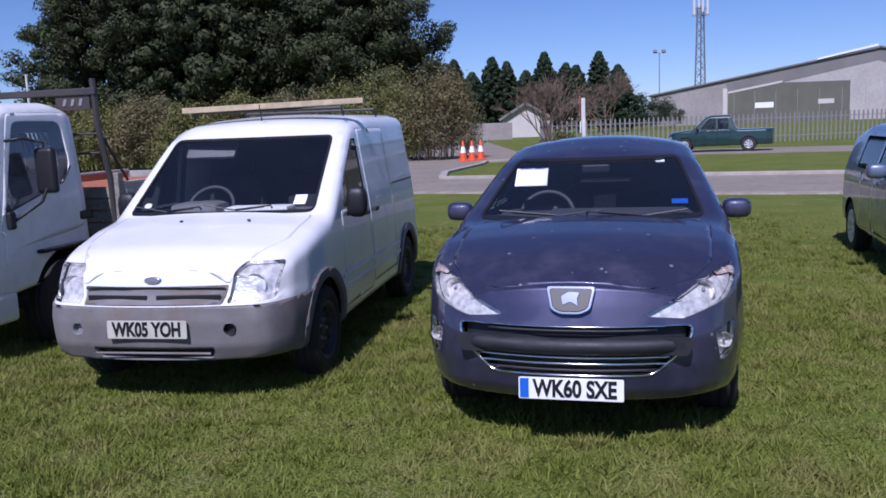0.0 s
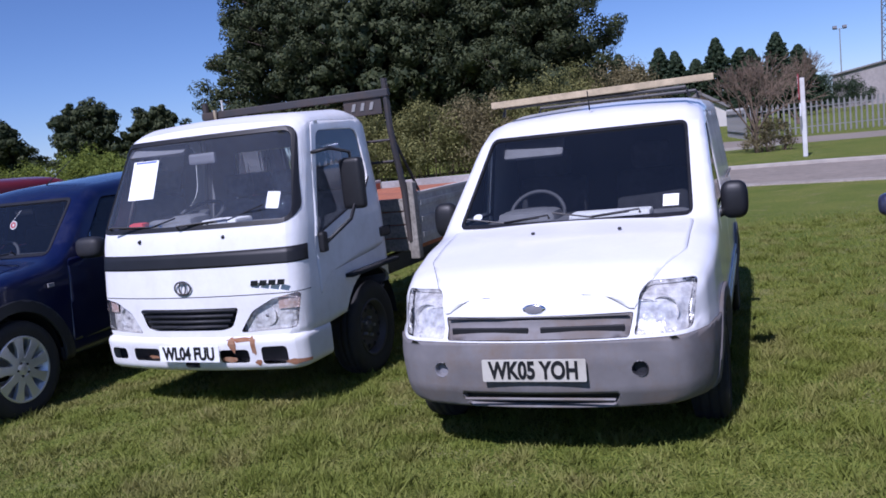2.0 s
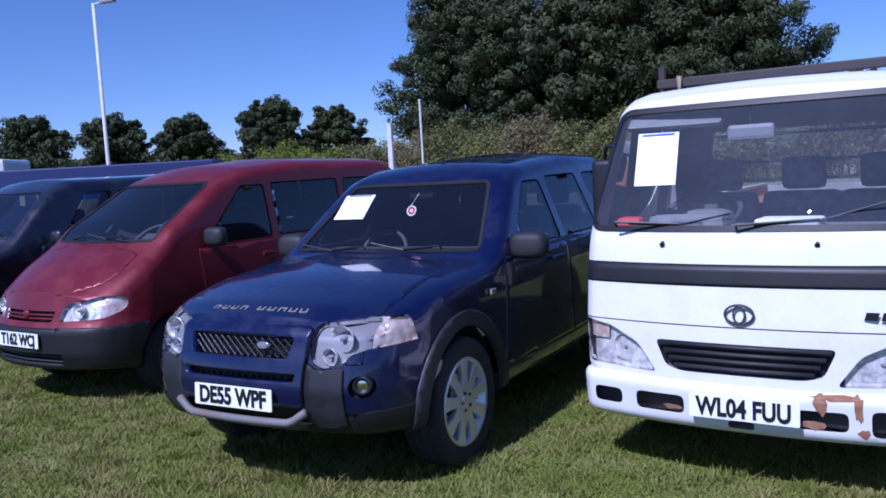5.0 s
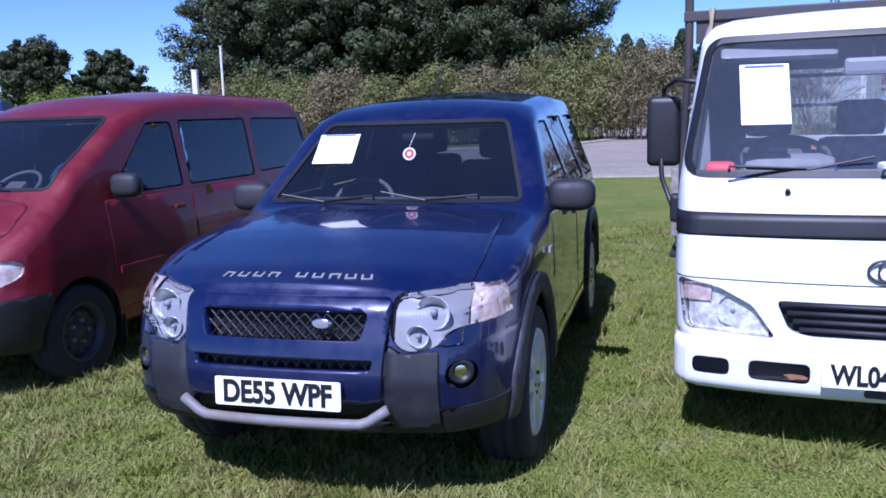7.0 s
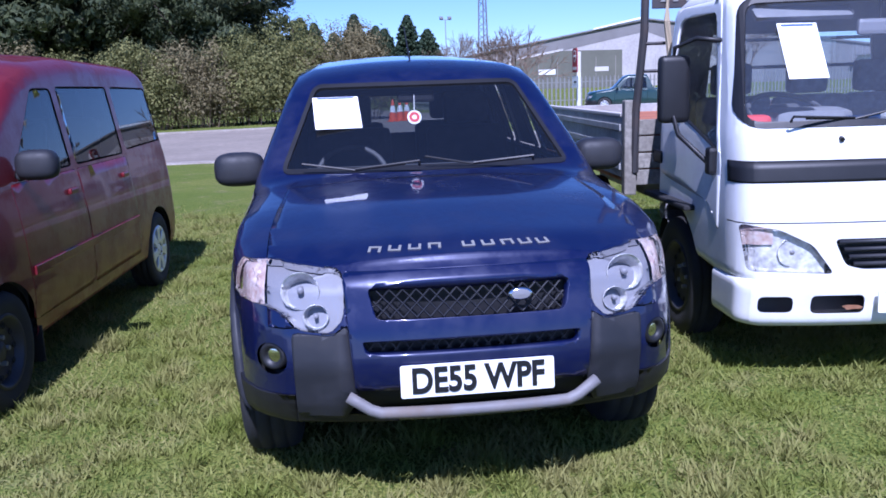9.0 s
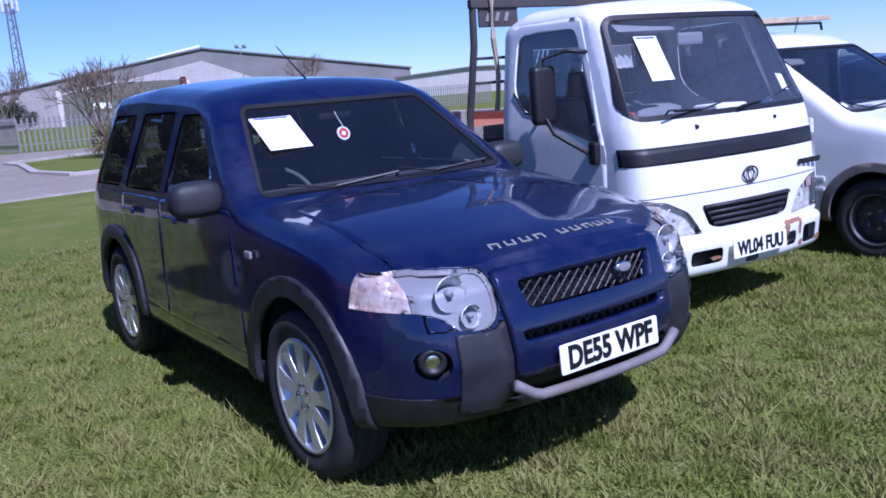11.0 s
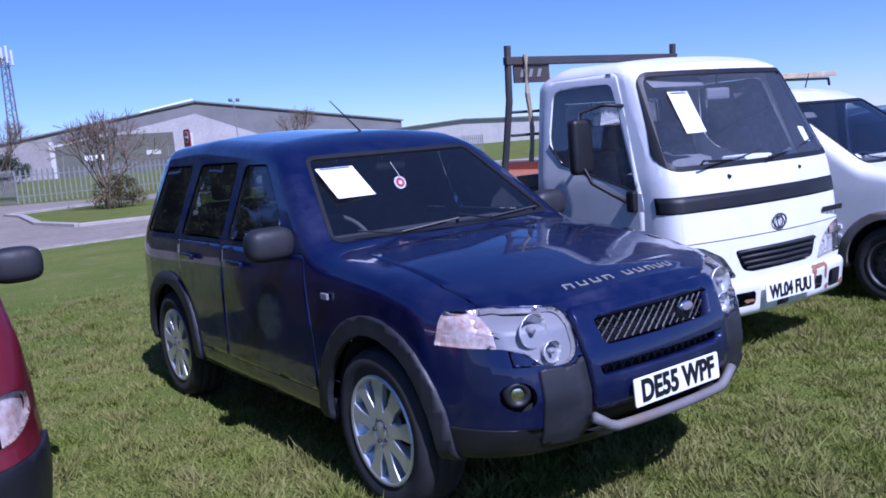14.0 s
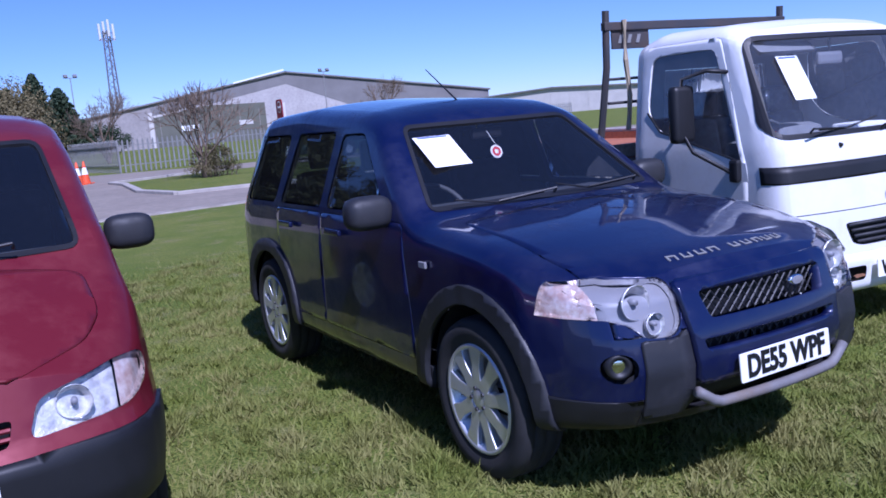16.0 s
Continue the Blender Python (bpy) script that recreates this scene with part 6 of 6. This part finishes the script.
bare_tree(17, 80, 8, 0.9, 92, "leafless tree beyond the fence", "bare_tree", 6)
bare_tree(91, 141, 13, 0.9, 93, "leafless tree before the shed", "bare_tree", 6)
bush("bush", 36, 148, 7, 3, 6, 95, "conifer", "dark round bush beyond the fence", 60, 60, 0.3)
bush("bush", 6.3, 35.0, 1.0, 0.8, 1.3, 96, "scrub", "low brown scrub under the shrub", 30, 40, 0.08)


# ---- fence, mast, poles, signs, sheds ----
def palisade(x0, y0, x1, y1):
    root = thing("palisade_fence", pose(0, 0, 0), "galvanised steel palisade fence along the yard", "fence")
    u = Vector((x1 - x0, y1 - y0, 0))
    n = int(u.length / 0.3)
    first = None
    rot = Matrix.Rotation(math.atan2(u.y, u.x), 4, "Z")
    for i in range(n + 1):
        p = Vector((x0, y0, 0)) + u * i / n
        if first is None:
            first = part("pale", prism([(-0.05, 0), (0.05, 0), (0.05, 1.72), (0.0, 1.85), (-0.05, 1.72)], 0.03), "galv", root)
            o = first
        else:
            o = new("pale", first.data)
            o.parent = root
        o.matrix_basis = Matrix.Translation(p) @ rot
    for z in (0.4, 1.5):
        b = box((u.length, 0.05, 0.05))
        b.transform(Matrix.Translation(Vector((x0, y0, z)) + u / 2 + Vector((0, 0.03, 0))) @ rot)
        part("rail", b, "galv", root)


palisade(8.0, 51, 50, 55)
palisade(8.0, 51, 8.5, 62)


def lattice_mast(x, y, h):
    root = thing("lattice_mast", pose(x, y, 0), "grey steel lattice radio mast with antennas", "mast")
    w0, w1 = 1.9, 1.0
    for i in range(3):
        a = 2 * math.pi * i / 3 + 0.3
        part("mast_leg", tube([(w0 * math.cos(a), w0 * math.sin(a), 0), (w1 * math.cos(a), w1 * math.sin(a), h)], 0.2, 6), "mast", root)
        b = 2 * math.pi * (i + 1) / 3 + 0.3
        br = []
        n = 18
        for k in range(n):
            t0, t1 = k / n, (k + 1) / n
            ra, rb = w0 + (w1 - w0) * t0, w0 + (w1 - w0) * t1
            p, q = (a, b) if k % 2 else (b, a)
            br.append(tube([(ra * math.cos(p), ra * math.sin(p), h * t0), (rb * math.cos(q), rb * math.sin(q), h * t1)], 0.09, 4))
        part("bracing", merge(*br), "mast", root)
    for i in range(4):
        a = 2 * math.pi * i / 4
        part("antenna", box((0.6, 0.4, 4.5), (1.9 * math.cos(a), 1.9 * math.sin(a), h - 0.4 + 0.9 * (i % 2)), 0.04), "whitepost", root, "pale panel antenna")
        part("antenna_arm", tube([(0, 0, h - 0.6), (1.9 * math.cos(a), 1.9 * math.sin(a), h - 0.6)], 0.1, 5), "mast", root)
    part("head_frame", tube([(2.2 * math.cos(k * 0.7), 2.2 * math.sin(k * 0.7), h - 2.4) for k in range(9)], 0.1, 5, closed=True), "mast", root)


lattice_mast(75.5, 246, 33.0)


def floodlight(x, y, h, k):
    root = thing("floodlight_pole", pose(x, y, 0), "slim grey pole with twin floodlights", "lamp post", "floodlight poles")
    part("pole", tube([(0, 0, 0), (0, 0, h)], 0.09 * k, 8, 0.06 * k), "galv", root)
    part("crossbar", tube([(-0.7 * k, 0, h), (0.7 * k, 0, h)], 0.05 * k, 6), "galv", root)
    for s in (-1, 1):
        part("floodlight", box((0.5 * k, 0.3 * k, 0.4 * k), (s * 0.6 * k, -0.1, h + 0.2 * k), 0.05, Matrix.Rotation(radians(-30), 4, "X")), "mast", root)


floodlight(62.0, 239, 20.0, 2.0)
floodlight(71.4, 130, 11.0, 1.2)


def street_lamp(x, y, h):
    root = thing("street_lamp", pose(x, y, 0), "tall pale grey street lamp with flat lantern", "lamp post")
    part("pole", tube([(0, 0, 0), (0, 0, 1.2), (0, 0, h)], 0.085, 10, 0.05), "whitepost", root, "", True)
    part("arm", tube([(0, 0, h - 0.05), (0.35, 0, h)], 0.035, 6), "whitepost", root)
    part("lantern", box((0.55, 0.2, 0.1), (0.6, 0, h), 0.03), "galv", root)


street_lamp(-23.0, 23.4, 7.5)


def post(x, y, h, r, label, mat_name="whitepost", square=False):
    root = thing("post", pose(x, y, 0), label, "post")
    part("shaft", box((r * 2, r * 2, h), (0, 0, h / 2), 0.02) if square else tube([(0, 0, 0), (0, 0, h)], r, 8), mat_name, root)
    part("cap", box((r * 2.3, r * 2.3, 0.05), (0, 0, h + 0.02), 0.015), mat_name, root)
    return root


post(-17.1, 33.0, 3.4, 0.1, "plain pale post beyond the field", square=True)
post(-19.7, 42.8, 5.1, 0.06, "slim pale pole near the hedge")


def road_sign(x, y, rz):
    root = thing("road_sign", pose(x, y, 0, 0, 0, rz), "dull red sign on a post above a white direction board", "sign")
    part("sign_post", box((0.14, 0.14, 2.5), (0, 0.1, 1.25), 0.02), "whitepost", root, "white painted post")
    pts = rounded([(-0.32, 1.82), (0.32, 1.82), (0.32, 2.62), (-0.32, 2.62)], [0.03, 0.03, 0.16, 0.16], 4)
    p = part("sign_panel", prism(pts, 0.03), "sign_red", root, "dull red panel with a round emblem and pale bar")
    part("sign_ring", lathe([(-0.004, 0.16), (-0.004, 0.2), (0.004, 0.2)], 24, "y"), "pale", p).matrix_basis = Matrix.Translation((0, -0.032, 2.36))
    part("sign_bar", box((0.24, 0.01, 0.07), (0, -0.036, 2.36)), "plate", p)
    part("sign_bar", box((0.46, 0.01, 0.10), (0, -0.034, 1.95)), "pale", p)
    part("direction_board", box((0.9, 0.03, 0.4), (0, 0, 1.5), 0.01), "paper", root, "white direction board with arrow bar")
    part("arrow_bar", box((0.35, 0.008, 0.06), (0, -0.02, 1.5)), "ink", root)


road_sign(6.2, 29.0, -100.5)


def traffic_cone(m):
    root = thing("traffic_cone", m, "orange traffic cone with white band", "traffic cone", "traffic cones")
    part("cone_base", box((0.5, 0.5, 0.05), (0, 0, 0.025), 0.015), "cone_o", root)
    part("cone_body", lathe([(0.05, 0.2), (0.42, 0.14)], 24, "z"), "cone_o", root, "", True)
    part("cone_sleeve", lathe([(0.42, 0.143), (0.72, 0.085)], 24, "z"), "plate", root, "white reflective sleeve", True)
    part("cone_tip", lathe([(0.72, 0.082), (0.98, 0.035), (1.0, 0.0)], 24, "z"), "cone_o", root, "", True)
    return root


c0 = traffic_cone(pose(2.3, 40.4, 0.004))
for k in (1, 2):
    copy_thing(c0, pose(2.3 + 0.45 * k, 40.4 + 0.5 * k, 0.004, 0, 0, 17 * k))


def shed(name, x, y, rz, width, depth, eave, ridge, wall, label, panels=()):
    """A wide low-pitched industrial shed; its gable end looks to local -y."""
    root = thing(name, pose(x, y, 0, 0, 0, rz), label, "building")
    w = width / 2
    part("wall", prism([(-w, 0), (w, 0), (w, eave), (0, ridge), (-w, eave)], -depth), wall, root, "weathered grey sheet wall")
    for s in (-1, 1):
        sl = math.atan2(ridge - eave, w)
        b = box((math.hypot(w, ridge - eave) + 0.8, depth + 1.2, 0.35))
        b.transform(Matrix.Translation((s * (w / 2 + 0.1), depth / 2, (eave + ridge) / 2 + 0.2)) @ Matrix.Rotation(s * sl, 4, "Y"))
        part("roof", b, "shed_roof", root, "grey sheet roof")
    for (px, pz, pw, ph, mt) in panels:
        part("wall_panel", box((pw, 0.12, ph), (px, -0.08, pz), 0.01), mt, root)
    for i in range(int(width / 2.4)):
        part("wall_joint", box((0.08, 0.06, eave), (-w + 1.2 + i * 2.4, -0.05, eave / 2)), wall, root) if i % 2 == 0 else None
    return root


works = shed("warehouse", 100.5, 194, -28, 104, 70, 7.6, 15.8, "shed", "long grey industrial shed with low-pitched roof", ((-24.6, 4.2, 4.2, 1.3, "plate"), (-11, 4.5, 3.4, 1.1, "pale")))
part("green_wall", prism([(-33.0, 0), (-33.0, 7.3), (-20.6, 9.3), (-6, 9.0), (-6, 0)], 0.06), "shed_green", works, "green-grey sheet wall")
part("pale_gable", prism([(-6, 0), (-6, 9.0), (-20.6, 9.3), (-0.3, 13.1), (16.3, 6.3), (17.5, 0)], 0.05), "shed_pale", works, "pale grey rendered gable")
part("verge", prism([(-33.6, 9.7), (0, 15.7), (52, 7.4), (52, 0), (17.5, 0), (16.3, 6.3), (-0.3, 13.1), (-20.6, 9.4), (-32.9, 7.4)], 0.09), "shed_roof", works, "brown-grey sheeted gable edge")
part("trim_strip", prism([(-33.0, 7.3), (-20.6, 9.3), (-20.6, 9.8), (-33.0, 7.8)], 0.14), "pale", works, "white edge strip")
part("corner_strip", prism([(-34.2, 0), (-33.2, 0), (-33.2, 8.6), (-34.2, 8.6)], 0.16), "pale", works)
part("roof_sheet", prism([(-13, 14.0), (-0.5, 16.3), (-0.5, 16.75), (-13, 14.4)], 0.8), "plate", works, "white translucent roof sheets")
shed("storage_shed", 151, 151, -62, 42, 24, 5.2, 6.2, "pale", "pale low shed beside the larger one")
shed("pavilion", 12.6, 115, -6, 6.4, 6, 2.4, 4.3, "pale", "small pale pavilion with pitched roof behind the fence")
wl = thing("yard_wall", pose(2.5, 100, 0), "low grey wall closing the far end of the side road", "wall", "", "structure")
part("wall", box((14, 0.3, 2.0), (0, 0, 1.0), 0.03), "shed", wl)

# lorry and trailer beyond the row
lorry = thing("box_lorry", pose(-19.5, 19.5, 0, 0, 0, 28), "dark blue box lorry body behind the parked cars", "lorry")
part("box_body", box((6.0, 2.3, 1.6), (0, 0, 1.35), 0.04), "lorry_blue", lorry, "dark blue side with worn pale lettering")
for i in range(5):
    part("letter_bar", box((0.12, 0.01, 0.45), (-2.3 + i * 0.42, -1.156, 1.45)), "pale", lorry)
for x in (-2, 2):
    for s in (-1, 1):
        wheel(lorry, 0, 0, 0.42, 0.24, 0.22, "steel", 1).matrix_basis = pose(x, s * 1.0, 0.41, 0, 0, 90 * s)
part("cab_roof", box((1.2, 2.0, 0.5), (-2.9, 0, 2.2), 0.1), "white", lorry)
part("chassis", box((5.8, 0.9, 0.2), (0, 0, 0.5), 0.02), "steel", lorry)

trailer = thing("tipper_trailer", pose(-12.6, 11.4, 0, 0, 0, 40), "small open trailer with pale dropside and blue sheet", "trailer")
part("dropside", box((1.5, 0.05, 0.45), (0, 0, 1.2), 0.01), "pale", trailer)
part("trailer_bed", box((1.5, 2.2, 0.12), (0, 1.1, 0.95), 0.02), "steel", trailer)
for x in (-0.4, 0.4):
    part("side_brace", box((0.06, 0.08, 0.5), (x, -0.04, 1.2), 0.01, Matrix.Rotation(radians(12), 4, "Y")), "galv", trailer)
    wheel(trailer, x * 2.0, 1.1, 0.33, 0.2, 0.18, "steel", 1 if x > 0 else -1)
part("blue_sheet", box((1.2, 1.6, 0.2), (0, 1.0, 1.38), 0.09), "eu", trailer, "bright blue plastic sheet")
part("drawbar", tube([(0, 0, 0.9), (0, -0.9, 0.5), (0, -1.0, 0.0)], 0.04, 6), "steel", trailer)

batten = tagged(link("timber_batten", box((1.55, 0.09, 0.045), (0, 0, 0), 0.004), "batten"), "pale timber batten lying on van roof bars", "timber")
batten.matrix_basis = van.matrix_basis @ pose(0.05, 2.2, 1.892, 0, -1, 4)


# ---- grass blades over the stretch that is walked past ----
def turf_blades(name, x0, x1, y0, y1, n, seed, h):
    """Grass blades, some spread evenly and some standing in taller tufts, with a ragged edge."""
    rng = np.random.default_rng(seed)
    xs, ys = x0 + (x1 - x0) * rng.random(n), y0 + (y1 - y0) * rng.random(n)
    m = int(n * 0.5)
    own = rng.integers(0, m // 45, m)
    cx, cy = x0 + (x1 - x0) * rng.random(m // 45), y0 + (y1 - y0) * rng.random(m // 45)
    tall = 1.15 + 0.9 * rng.random(m // 45) ** 2
    off = rng.normal(size=(m, 2)) * 0.035
    xs[:m], ys[:m] = cx[own] + off[:, 0], cy[own] + off[:, 1]
    xs[m:], ys[m:] = xs[m:] + rng.normal(size=n - m) * 0.7, ys[m:] + rng.normal(size=n - m) * 0.6
    patch = np.sin(xs * 5.3 + 1.7 * np.sin(ys * 3.1)) * np.sin(ys * 6.1 + 1.3 * np.sin(xs * 2.7)) + 0.6 * np.sin(xs * 1.9 + ys * 1.1)
    hh = h * (0.4 + 0.9 * rng.random(n)) * (0.85 + 0.3 * patch)
    hh[:m] *= tall[own]
    lean = rng.normal(size=(n, 2)) * 0.55
    lean[:m] += off * 9
    a = rng.random(n) * 2 * math.pi
    w = 0.004 + 0.003 * rng.random(n)
    vs, fs = np.zeros((n * 3, 3)), np.arange(n * 3).reshape(n, 3)
    vs[0::3] = np.c_[xs - w * np.cos(a), ys - w * np.sin(a), np.zeros(n)]
    vs[1::3] = np.c_[xs + w * np.cos(a), ys + w * np.sin(a), np.zeros(n)]
    vs[2::3] = np.c_[xs + lean[:, 0] * hh, ys + lean[:, 1] * hh, np.maximum(hh, 0.006)]
    me = bpy.data.meshes.new(name)
    quad_mesh(me, vs, fs)
    me.materials.append(M["grass"])
    return tagged(new(name, me), "short mown grass blades of the field", "grass", "", "stuff")


turf_blades("grass", -9.5, 5.5, 1.2, 6.5, 420000, 5, 0.036)
turf_blades("grass", -9.5, 6.5, 6.5, 13.0, 170000, 6, 0.042)
